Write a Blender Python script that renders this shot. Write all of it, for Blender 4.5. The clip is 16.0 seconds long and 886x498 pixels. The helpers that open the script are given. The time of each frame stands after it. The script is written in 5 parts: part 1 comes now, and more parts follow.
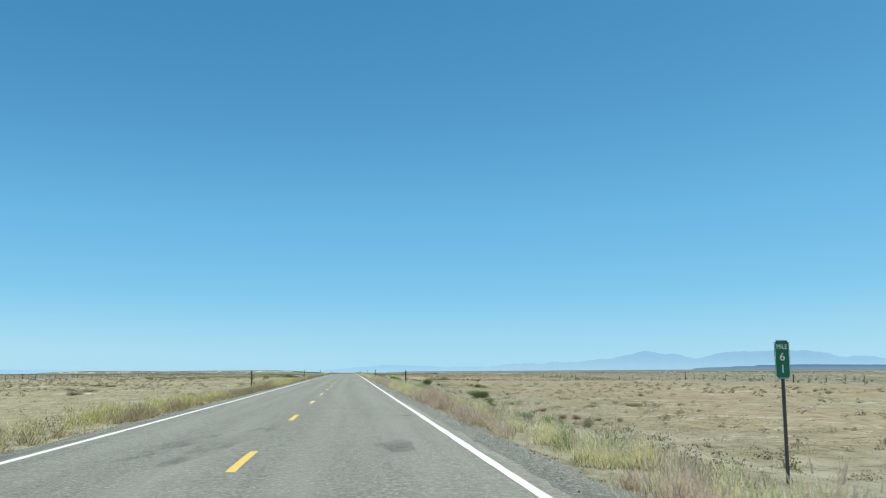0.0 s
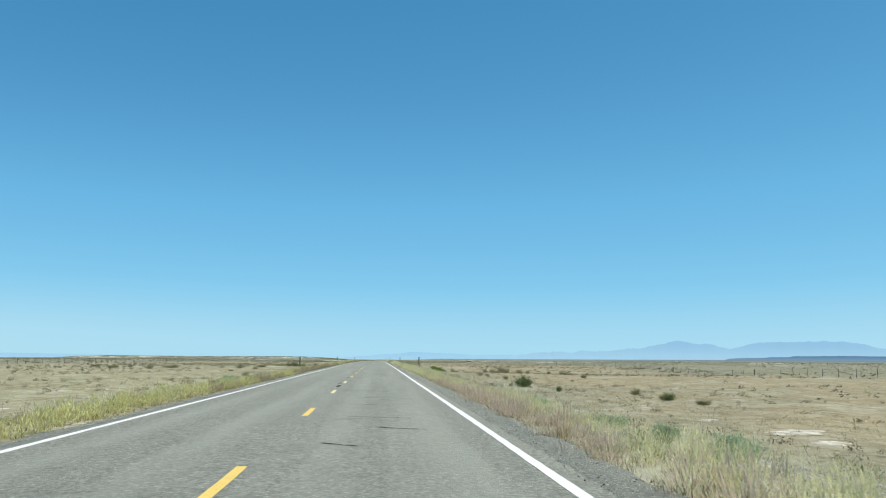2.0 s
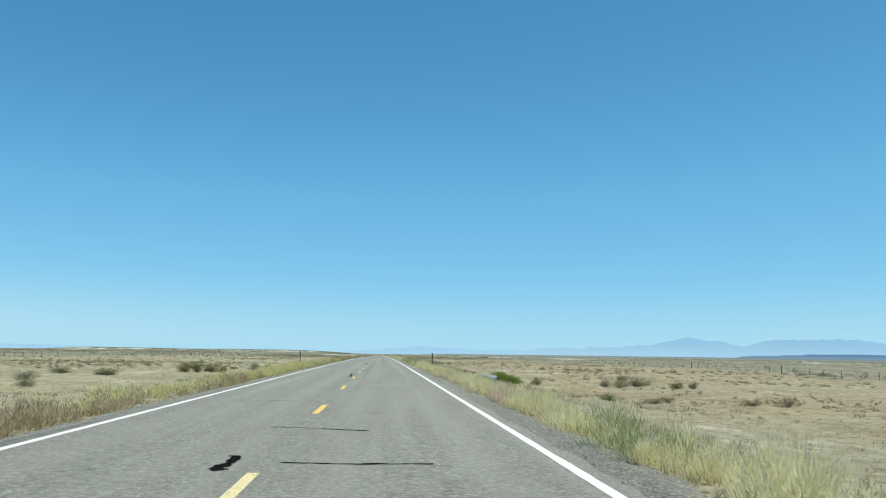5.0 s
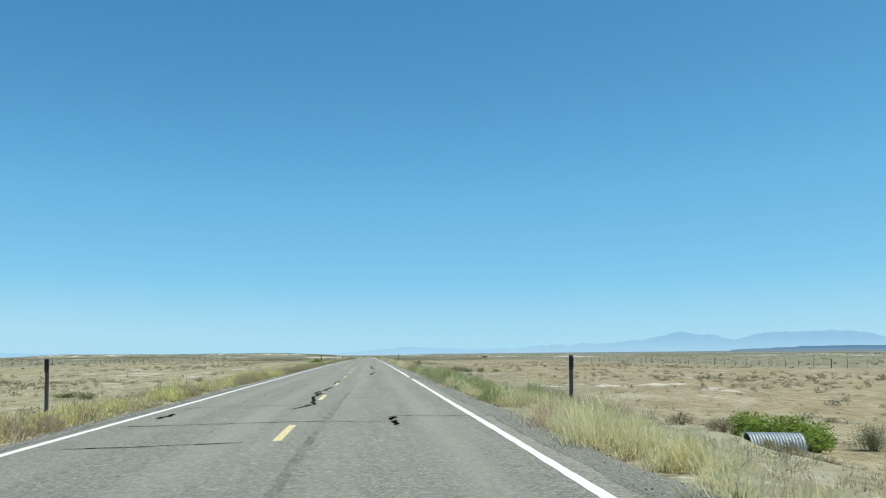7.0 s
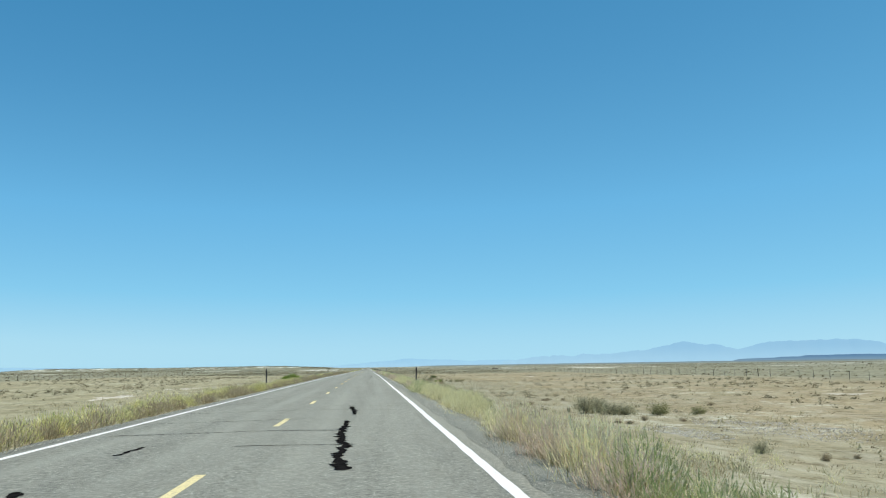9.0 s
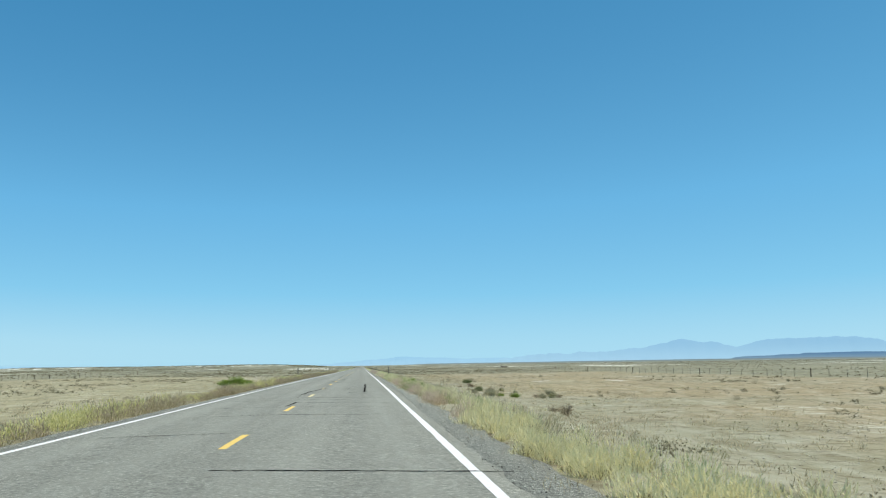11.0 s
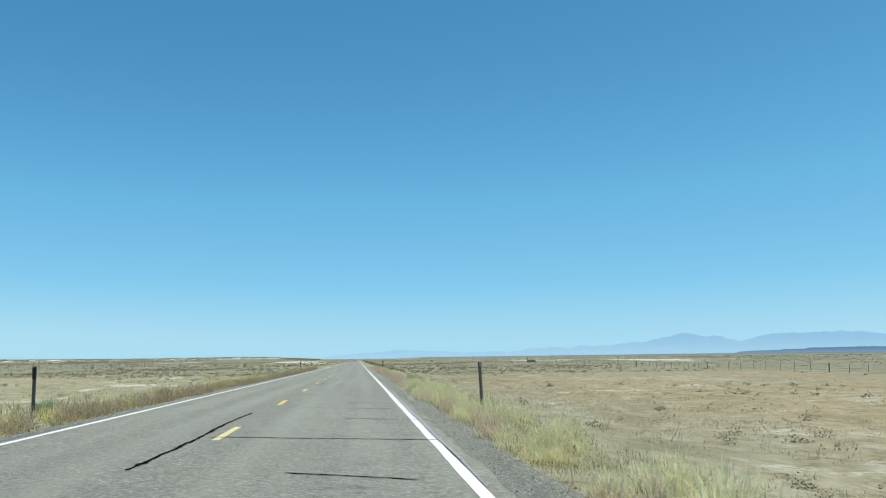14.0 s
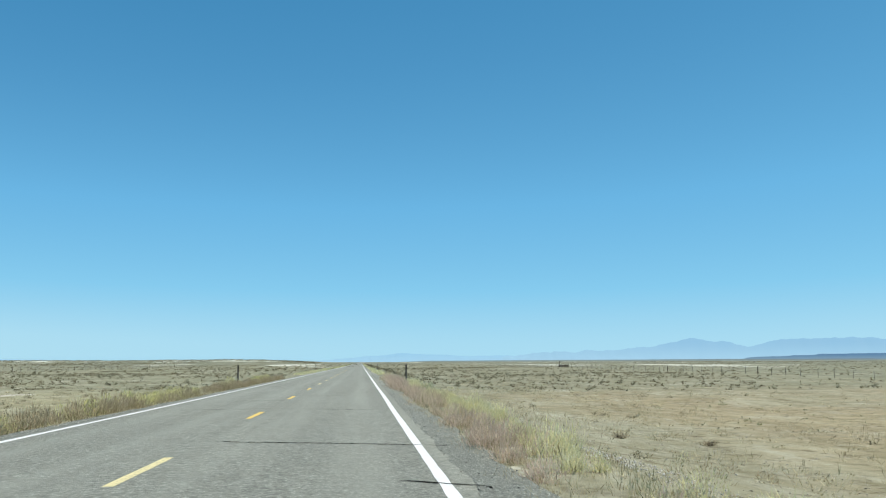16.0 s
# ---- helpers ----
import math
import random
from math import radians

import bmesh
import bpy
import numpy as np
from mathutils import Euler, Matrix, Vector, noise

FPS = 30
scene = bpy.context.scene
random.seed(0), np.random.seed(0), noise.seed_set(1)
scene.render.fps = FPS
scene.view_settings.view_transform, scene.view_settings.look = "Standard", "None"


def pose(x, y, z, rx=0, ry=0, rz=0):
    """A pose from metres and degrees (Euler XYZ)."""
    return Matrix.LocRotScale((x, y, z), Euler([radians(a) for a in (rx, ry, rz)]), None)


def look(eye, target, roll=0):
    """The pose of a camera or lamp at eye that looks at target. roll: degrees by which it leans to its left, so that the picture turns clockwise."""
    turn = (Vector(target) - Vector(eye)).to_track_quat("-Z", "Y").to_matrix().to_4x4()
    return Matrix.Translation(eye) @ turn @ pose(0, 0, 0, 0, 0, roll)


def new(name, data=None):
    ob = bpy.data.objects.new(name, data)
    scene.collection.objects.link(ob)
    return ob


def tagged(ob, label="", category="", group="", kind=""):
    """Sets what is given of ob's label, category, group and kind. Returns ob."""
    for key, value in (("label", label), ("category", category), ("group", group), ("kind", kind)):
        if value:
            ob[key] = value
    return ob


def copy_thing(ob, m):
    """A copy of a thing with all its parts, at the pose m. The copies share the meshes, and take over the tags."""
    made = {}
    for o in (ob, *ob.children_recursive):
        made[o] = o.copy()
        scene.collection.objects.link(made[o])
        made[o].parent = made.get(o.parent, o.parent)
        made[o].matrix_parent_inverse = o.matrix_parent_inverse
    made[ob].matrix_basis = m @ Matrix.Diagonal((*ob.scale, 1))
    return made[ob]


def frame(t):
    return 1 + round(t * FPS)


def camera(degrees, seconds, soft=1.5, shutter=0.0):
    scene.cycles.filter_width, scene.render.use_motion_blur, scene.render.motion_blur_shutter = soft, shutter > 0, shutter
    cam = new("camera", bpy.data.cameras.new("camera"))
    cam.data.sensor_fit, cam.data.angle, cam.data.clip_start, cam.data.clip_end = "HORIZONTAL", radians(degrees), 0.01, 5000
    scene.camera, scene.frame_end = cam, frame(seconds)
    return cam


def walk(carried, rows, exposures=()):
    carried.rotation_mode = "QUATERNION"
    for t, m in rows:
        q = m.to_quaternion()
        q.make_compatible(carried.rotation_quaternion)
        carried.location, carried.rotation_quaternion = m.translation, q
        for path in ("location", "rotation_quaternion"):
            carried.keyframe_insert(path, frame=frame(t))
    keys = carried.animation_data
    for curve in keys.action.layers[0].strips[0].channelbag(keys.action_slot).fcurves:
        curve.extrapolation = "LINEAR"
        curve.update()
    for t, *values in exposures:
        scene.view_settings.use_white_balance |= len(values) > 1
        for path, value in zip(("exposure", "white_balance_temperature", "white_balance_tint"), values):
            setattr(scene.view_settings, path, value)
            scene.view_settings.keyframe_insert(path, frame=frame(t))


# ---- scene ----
EYE = 1.317            # camera above the road
CROWN = 0.015          # cross fall of the road
HALF = 3.6             # centre line to edge line

PROFILE_Y = (-80, -20, 20, 60, 100, 140, 180, 220, 260, 300, 340, 380, 420, 460, 500, 540, 580, 640, 720, 800, 900, 1100)
PROFILE_Z = (-.55, -.46, -.36, -.25, -.11, .03, .15, .24, .31, .35, .36, .36, .35, .28, .19, .08, .0, -.1, -.25, -.38, -.5, -.55)
_fine = np.arange(-120.0, 1200.0, 5.0)
_line = np.interp(_fine, PROFILE_Y, PROFILE_Z)
_line = np.convolve(np.pad(_line, 5, mode="edge"), np.ones(11) / 11, mode="valid")


def road_z(y):
    """Height of the road's centre line."""
    return np.interp(y, _fine, _line)


# ---- camera ----
cam = camera(51.66, 16.0, soft=1.1, shutter=0.025)
# seconds, across, along, heading, tilt, lean
DRIVE = [
    (0.0, 1.52, -3.63, -5.78, 7.65, -0.25),
    (0.5, 1.62, 12.67, -4.81, 7.94, -0.40),
    (1.0, 1.63, 28.75, -4.06, 7.79, -0.18),
    (1.5, 1.60, 44.85, -3.80, 7.46, -0.24),
    (2.0, 1.56, 61.50, -4.04, 6.89, 0.36),
    (2.5, 1.51, 78.00, -4.19, 6.68, 0.48),
    (3.0, 1.46, 94.19, -3.96, 6.61, 0.61),
    (3.5, 1.43, 110.53, -3.12, 6.72, 0.76),
    (6.0, 1.28, 193.33, -4.50, 6.16, 0.53),
    (6.5, 1.28, 209.77, -4.77, 5.94, 0.11),
    (7.0, 1.39, 226.19, -4.58, 6.56, -0.41),
    (7.5, 1.53, 242.64, -5.32, 6.84, -0.99),
    (8.0, 1.70, 259.34, -6.02, 6.71, -0.76),
    (8.5, 1.90, 276.09, -5.98, 6.57, -0.95),
    (9.0, 2.05, 292.63, -4.70, 7.28, -0.79),
    (11.5, 2.21, 375.75, -5.35, 7.04, -1.05),
    (12.0, 2.20, 391.83, -5.67, 6.89, -1.40),
    (12.5, 2.25, 407.82, -5.66, 6.89, -1.29),
    (13.0, 2.29, 423.66, -5.47, 6.84, -1.10),
    (13.5, 2.32, 439.78, -5.36, 6.75, -0.79),
    (14.0, 2.36, 456.26, -5.31, 6.76, -0.63),
    (14.5, 2.46, 472.87, -5.26, 6.63, -0.97),
    (15.0, 2.56, 489.47, -5.05, 6.59, -0.50),
    (15.5, 2.69, 506.02, -5.26, 6.86, -0.30),
    (16.0, 2.65, 522.66, -5.12, 7.00, -0.22),
]


def eye_row(t, x, y, yaw, tilt, lean):
    a, b = radians(yaw), radians(tilt)
    eye = Vector((x, y, float(road_z(y)) + EYE - CROWN * abs(x)))
    ahead = Vector((-math.sin(a) * math.cos(b), math.cos(a) * math.cos(b), math.sin(b)))
    return t, look(eye, eye + 2 * ahead, lean)


walk(cam, [eye_row(*r) for r in DRIVE])

# ---- sky and sun ----
SUN_EL, SUN_AZ = 58.0, 102.0      # degrees up, degrees to the right of the road's direction
world = bpy.data.worlds.new("sky")
scene.world = world
world.use_nodes = True
wn, wl = world.node_tree.nodes, world.node_tree.links
sky = wn.new("ShaderNodeTexSky")
sky.sky_type, sky.sun_disc = "NISHITA", False
sky.sun_elevation, sky.sun_rotation = radians(SUN_EL), radians(SUN_AZ)
sky.altitude, sky.air_density, sky.dust_density, sky.ozone_density = 1500, 1.0, 0.15, 3.0
# the sky's own gradient, in the colours of clear, dry high-desert air
SKY = 0.11
bright = wn.new("ShaderNodeSeparateColor")
wl.new(sky.outputs[0], bright.inputs[0])
level = wn.new("ShaderNodeMath")
level.operation, level.inputs[1].default_value = "MULTIPLY", SKY
wl.new(bright.outputs[1], level.inputs[0])
hue = wn.new("ShaderNodeValToRGB")
stops = hue.color_ramp.elements
for _ in range(5):
    stops.new(0.5)
for k, (p, c) in enumerate(((0.09, (0.01, 0.06, 0.17)), (0.2, (0.055, 0.25, 0.49)), (0.25, (0.077, 0.3, 0.56)), (0.39, (0.147, 0.462, 0.768)), (0.6, (0.241, 0.597, 0.855)), (0.8, (0.41, 0.72, 0.885)), (0.93, (0.465, 0.75, 0.875)))):
    stops[k].position, stops[k].color = p, (*c, 1)
wl.new(level.outputs[0], hue.inputs[0])
wl.new(hue.outputs[0], wn["Background"].inputs[0])
wn["Background"].inputs[1].default_value = 1.0

sun = new("sun", bpy.data.lights.new("sun", "SUN"))
sun.data.energy, sun.data.angle, sun.data.color = 5.0, radians(0.53), (1.0, 0.95, 0.85)
_s = Vector((math.sin(radians(SUN_AZ)) * math.cos(radians(SUN_EL)), math.cos(radians(SUN_AZ)) * math.cos(radians(SUN_EL)), math.sin(radians(SUN_EL))))
sun.matrix_world = look(_s * 50, (0, 0, 0))
scene.view_settings.exposure = 0.0


# ---- materials ----
class Mat:
    """A small builder for node materials."""

    def __init__(self, name, rough=0.9, metal=0.0, spec=0.3):
        self.m = bpy.data.materials.new(name)
        self.m.use_nodes = True
        self.n, self.l = self.m.node_tree.nodes, self.m.node_tree.links
        self.b = self.n["Principled BSDF"]
        self.b.inputs["Roughness"].default_value = rough
        self.b.inputs["Metallic"].default_value = metal
        self.b.inputs["Specular IOR Level"].default_value = spec
        self.pos = None

    def coords(self, scale=(1, 1, 1)):
        if self.pos is None:
            self.pos = self.n.new("ShaderNodeTexCoord")
        mp = self.n.new("ShaderNodeMapping")
        mp.inputs["Scale"].default_value = scale
        self.l.new(self.pos.outputs["Object"], mp.inputs[0])
        return mp.outputs[0]

    def noise(self, scale, detail=4, rough=0.55, stretch=(1, 1, 1), distort=0.0):
        t = self.n.new("ShaderNodeTexNoise")
        t.inputs["Scale"].default_value, t.inputs["Detail"].default_value = scale, detail
        t.inputs["Roughness"].default_value, t.inputs["Distortion"].default_value = rough, distort
        self.l.new(self.coords(stretch), t.inputs["Vector"])
        return t.outputs["Fac"]

    def band(self, value, lo, hi, a=0.0, b=1.0):
        r = self.n.new("ShaderNodeMapRange")
        r.inputs[1].default_value, r.inputs[2].default_value = lo, hi
        r.inputs[3].default_value, r.inputs[4].default_value = a, b
        self.l.new(value, r.inputs[0])
        return r.outputs[0]

    def math(self, op, a, b):
        r = self.n.new("ShaderNodeMath")
        r.operation = op
        for k, v in enumerate((a, b)):
            if isinstance(v, (int, float)):
                r.inputs[k].default_value = v
            else:
                self.l.new(v, r.inputs[k])
        return r.outputs[0]

    def ramp(self, value, *stops):
        r = self.n.new("ShaderNodeValToRGB")
        e = r.color_ramp.elements
        while len(e) < len(stops):
            e.new(0.5)
        for k, (p, c) in enumerate(stops):
            e[k].position, e[k].color = p, (*c, 1)
        self.l.new(value, r.inputs[0])
        return r.outputs[0]

    def mix(self, fac, a, b, mode="MIX"):
        r = self.n.new("ShaderNodeMix")
        r.data_type, r.blend_type = "RGBA", mode
        for k, v in ((0, fac), (6, a), (7, b)):
            if isinstance(v, tuple):
                r.inputs[k].default_value = (*v, 1)
            elif isinstance(v, (int, float)):
                r.inputs[k].default_value = v
            else:
                self.l.new(v, r.inputs[k])
        return r.outputs[2]

    def island(self):
        return self.n.new("ShaderNodeNewGeometry").outputs["Random Per Island"]

    def each(self):
        return self.n.new("ShaderNodeObjectInfo").outputs["Random"]

    def color(self, c):
        if isinstance(c, tuple):
            self.b.inputs["Base Color"].default_value = (*c, 1)
        else:
            self.l.new(c, self.b.inputs["Base Color"])
        return self

    def bump(self, value, strength=0.5, distance=0.02):
        r = self.n.new("ShaderNodeBump")
        r.inputs["Strength"].default_value, r.inputs["Distance"].default_value = strength, distance
        self.l.new(value, r.inputs["Height"])
        self.l.new(r.outputs[0], self.b.inputs["Normal"])
        return self


def ground_material():
    k = Mat("desert soil", 0.95, 0, 0.1)
    wide = k.noise(0.03, 5, 0.6)
    mid = k.noise(0.2, 6, 0.62, distort=0.5)
    small = k.noise(0.9, 7, 0.68)
    litter = k.noise(3.0, 6, 0.7, distort=0.3)
    grit = k.noise(13, 5, 0.72)
    sep = k.n.new("ShaderNodeSeparateXYZ")
    k.l.new(k.coords(), sep.inputs[0])
    x, y, z = sep.outputs
    drift = k.math("ADD", k.math("MULTIPLY", k.math("SUBTRACT", wide, 0.5), 34.0), k.math("MULTIPLY", k.math("SUBTRACT", mid, 0.5), 14.0))
    across = k.math("ADD", x, drift)
    # warm tan plain, pinkish and straw-coloured by turns
    soil = k.ramp(wide, (0.38, (0.44, 0.39, 0.28)), (0.48, (0.45, 0.36, 0.24)), (0.56, (0.47, 0.385, 0.255)), (0.66, (0.43, 0.385, 0.275)))
    # greyer silt at the foot of the bank, and the paler land left of the road
    soil = k.mix(k.math("MULTIPLY", k.band(across, 10, 19, 0.8, 0), k.band(x, -2, 2)), soil, (0.4, 0.385, 0.295))
    soil = k.mix(k.math("MULTIPLY", k.band(across, -8, -50, 0.75, 0.55), k.band(x, -2, -4)), soil, (0.47, 0.445, 0.305))
    # ungrazed olive-grey land outside the fences, darker with distance
    outside = k.math("MAXIMUM", k.math("MAXIMUM", k.band(across, 60, 74), k.band(across, -70, -84)), k.math("MULTIPLY", k.band(k.math("ADD", y, drift), 588, 604), 0.8))
    soil = k.mix(k.math("MULTIPLY", outside, 0.9), soil, k.ramp(k.noise(0.12, 6, 0.7), (0.4, (0.22, 0.235, 0.18)), (0.5, (0.28, 0.29, 0.215)), (0.62, (0.35, 0.345, 0.26))))
    remote = k.math("MAXIMUM", k.math("MAXIMUM", k.band(x, 150, 360), k.band(y, 1000, 1500)), k.band(x, -160, -420))
    soil = k.mix(k.math("MULTIPLY", remote, 0.85), soil, k.ramp(k.noise(1.0, 5, 0.6, stretch=(0.02, 0.006, 1)), (0.42, (0.165, 0.19, 0.15)), (0.6, (0.25, 0.255, 0.19))))
    # mottles, dark crust, dry litter
    soil = k.mix(k.band(mid, 0.47, 0.66, 0, 0.35), soil, k.mix(0.7, soil, (0.2, 0.165, 0.1)))
    soil = k.mix(k.band(small, 0.48, 0.68, 0, 0.55), soil, (0.25, 0.205, 0.125))
    soil = k.mix(k.math("MULTIPLY", k.band(litter, 0.5, 0.58, 0, 0.8), k.band(small, 0.42, 0.58)), soil, (0.15, 0.12, 0.07))
    soil = k.mix(k.band(k.noise(5.5, 6, 0.75), 0.56, 0.65, 0, 0.6), soil, (0.19, 0.155, 0.09))
    # patches of darker and paler soil, drawn out along the road
    patchy = k.noise(1.0, 5, 0.68, stretch=(0.42, 0.13, 1), distort=0.4)
    soil = k.mix(k.band(patchy, 0.53, 0.63, 0, 0.55), soil, k.mix(0.65, soil, (0.17, 0.145, 0.085)))
    soil = k.mix(k.band(patchy, 0.45, 0.36, 0, 0.5), soil, k.mix(0.6, soil, (0.6, 0.55, 0.44)))
    fine = k.noise(1.0, 4, 0.62, stretch=(1.3, 0.42, 1), distort=0.5)
    soil = k.mix(k.band(fine, 0.5, 0.62, 0, 0.5), soil, k.mix(0.7, soil, (0.28, 0.24, 0.14)))
    soil = k.mix(k.band(fine, 0.46, 0.36, 0, 0.5), soil, k.mix(0.6, soil, (0.58, 0.54, 0.46)))
    # pale alkali: small ragged lenses by the road, long flats far out
    lens = k.math("MULTIPLY", k.band(k.noise(0.085, 6, 0.62, distort=0.7), 0.55, 0.6), k.math("MULTIPLY", k.band(k.noise(0.55, 6, 0.66), 0.48, 0.55), k.band(litter, 0.55, 0.44)))
    soil = k.mix(k.math("MULTIPLY", lens, 0.85), soil, (0.67, 0.63, 0.54))
    flats = k.math("MULTIPLY", k.band(k.noise(1.0, 5, 0.62, stretch=(0.012, 0.0024, 1)), 0.575, 0.6), k.math("MAXIMUM", k.math("MAXIMUM", k.band(x, 110, 160), k.band(x, -120, -180)), k.band(y, 900, 1000)))
    soil = k.mix(k.math("MULTIPLY", flats, 0.9), soil, (0.78, 0.75, 0.68))
    # pale marl on the face of the bluff
    soil = k.mix(k.math("MULTIPLY", k.band(z, 1.6, 2.4), k.band(k.noise(1.0, 5, 0.65, stretch=(0.1, 0.02, 1)), 0.545, 0.56)), soil, (0.9, 0.88, 0.82))
    soil = k.mix(k.band(k.noise(1.7, 6, 0.7), 0.58, 0.65, 0, 0.6), soil, k.mix(0.6, soil, (0.66, 0.61, 0.5)))
    soil = k.mix(k.band(grit, 0.35, 0.75, 0.0, 0.55), soil, k.mix(0.5, soil, (0.1, 0.08, 0.05)))
    k.color(k.mix(1.0, soil, (0.845, 0.875, 0.81), "MULTIPLY"))
    k.bump(k.math("ADD", k.math("MULTIPLY", grit, 0.6), k.math("ADD", small, k.math("MULTIPLY", litter, 0.8))), 0.7, 0.05)
    return k.m


def asphalt_material(name="aged chip seal", tone=1.0, stones=1.0):
    k = Mat(name, 0.88, 0, 0.25)
    chips = k.noise(40, 3, 0.85)
    coarse = k.noise(17 if stones == 1 else 24, 4 if stones > 1 else 6, 0.85)
    lumps = k.noise(7.5, 5, 0.8)
    blotch = k.noise(0.9, 6, 0.65)
    streak = k.noise(1.0, 5, 0.6, stretch=(1.6, 0.04, 1))
    t = lambda v: (1.0 * v * tone, 1.02 * v * tone, 0.85 * v * tone)  # noqa: E731
    lo, hi = (0.06, 0.6) if stones == 1 else (0.04, 0.85)
    c = k.ramp(coarse, (0.36, t(lo)), (0.47, t(0.235)), (0.55, t(0.3)), (0.64, t(hi)))
    c = k.mix(k.band(chips, 0.4, 0.62, 0, 0.5), c, t(0.12))
    # plucked chips and bare binder
    c = k.mix(k.band(lumps, 0.5, 0.62, 0, 0.55), c, t(0.12))
    c = k.mix(k.band(lumps, 0.42, 0.32, 0, 0.45), c, t(0.42))
    c = k.mix(k.band(blotch, 0.48, 0.75, 0, 0.35), c, t(0.16))
    c = k.mix(k.band(streak, 0.45, 0.7, 0, 0.35), c, t(0.33))
    # polished wheel tracks in both lanes
    sep = k.n.new("ShaderNodeSeparateXYZ")
    k.l.new(k.coords(), sep.inputs[0])
    lane = k.math("ABSOLUTE", k.math("SUBTRACT", k.math("ABSOLUTE", sep.outputs[0], 0), 1.8), 0)
    track = k.band(k.math("ABSOLUTE", k.math("SUBTRACT", lane, 0.85), 0), 0.5, 0.1)
    c = k.mix(k.math("MULTIPLY", track, k.band(k.noise(1.0, 4, 0.6, stretch=(0.7, 0.05, 1)), 0.35, 0.65, 0.1, 0.45)), c, t(0.31))
    stain = k.math("MULTIPLY", k.band(k.noise(0.16, 5, 0.6, stretch=(1.5, 0.6, 1)), 0.6, 0.7), k.band(k.noise(2.2, 6, 0.7), 0.5, 0.68))
    c = k.mix(k.math("MULTIPLY", stain, 0.6), c, (0.05, 0.05, 0.047))
    k.color(c)
    k.bump(k.math("ADD", coarse, k.math("MULTIPLY", lumps, 0.8)), 0.9 * stones, 0.02)
    return k.m


def crust_material():
    k = Mat("pale alkali crust", 0.95, 0, 0.1)
    c = k.ramp(k.noise(1.6, 6, 0.7), (0.4, (0.3, 0.265, 0.19)), (0.48, (0.46, 0.42, 0.33)), (0.58, (0.66, 0.62, 0.54)))
    k.color(k.mix(k.band(k.noise(7, 5, 0.7), 0.5, 0.64, 0, 0.7), c, (0.34, 0.3, 0.22)))
    k.bump(k.noise(9, 5, 0.7), 0.6, 0.03)
    return k.m


def paint_material(name, colour, worn):
    k = Mat(name, 0.75, 0, 0.3)
    rub = k.noise(20, 5, 0.75)
    c = k.mix(k.band(k.noise(3, 4), 0.4, 0.8, 0, 0.3), colour, tuple(v * 0.75 for v in colour))
    k.color(k.mix(k.band(rub, worn, worn + 0.16, 0, 0.8), c, (0.2, 0.197, 0.185)))
    k.bump(k.noise(55, 3, 0.8), 0.4, 0.008)
    return k.m


def tar_material():
    k = Mat("sealing tar", 0.95, 0, 0.0)
    k.color(k.ramp(k.noise(9, 5), (0.35, (0.005, 0.005, 0.005)), (0.7, (0.018, 0.0175, 0.017))))
    k.bump(k.noise(30, 3), 0.3, 0.006)
    return k.m


def leafy_material(name, stops, translucent=0.35, patch=None, clump=None):
    """Leaves or blades: hue by island, slow drift over the land."""
    k = Mat(name, 0.85, 0, 0.12)
    c = k.ramp(k.island(), *stops)
    if patch:
        scale, lo, hi, tone = patch
        c = k.mix(k.band(k.noise(scale, 3), lo, hi, 0, 0.75), c, k.mix(0.35, tone, c))
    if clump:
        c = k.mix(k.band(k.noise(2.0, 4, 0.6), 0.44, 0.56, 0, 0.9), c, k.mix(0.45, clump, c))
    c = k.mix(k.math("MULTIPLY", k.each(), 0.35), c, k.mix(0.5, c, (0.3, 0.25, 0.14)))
    k.color(c)
    t = k.n.new("ShaderNodeBsdfTranslucent")
    k.l.new(c, t.inputs[0])
    mx = k.n.new("ShaderNodeMixShader")
    mx.inputs[0].default_value = translucent
    k.l.new(k.b.outputs[0], mx.inputs[1])
    k.l.new(t.outputs[0], mx.inputs[2])
    k.l.new(mx.outputs[0], k.n["Material Output"].inputs[0])
    return k.m


def metal_material(name, colour, rough, metal=0.8, rust=0.0):
    k = Mat(name, rough, metal, 0.4)
    c = k.mix(k.band(k.noise(6, 5, 0.65), 0.35, 0.75, 0, 0.6), colour, tuple(v * 0.6 for v in colour))
    if rust:
        c = k.mix(k.band(k.noise(11, 6, 0.7), 0.55, 0.7, 0, rust), c, (0.17, 0.075, 0.035))
    k.color(c)
    k.bump(k.noise(40, 3), 0.15, 0.004)
    return k.m


def plain_material(name, colour, rough=0.7, metal=0.0, grain=25):
    k = Mat(name, rough, metal, 0.35)
    k.color(k.mix(k.band(k.noise(grain, 4, 0.6), 0.35, 0.75, 0, 0.45), colour, tuple(v * 0.65 for v in colour)))
    k.bump(k.noise(grain * 3, 3), 0.15, 0.003)
    return k.m


def stone_material(name, a, b):
    k = Mat(name, 0.9, 0, 0.2)
    k.color(k.mix(k.band(k.noise(18, 4), 0.35, 0.7, 0, 0.5), k.ramp(k.island(), (0.0, a), (1.0, b)), tuple(v * 0.6 for v in a)))
    k.bump(k.noise(60, 3), 0.4, 0.004)
    return k.m


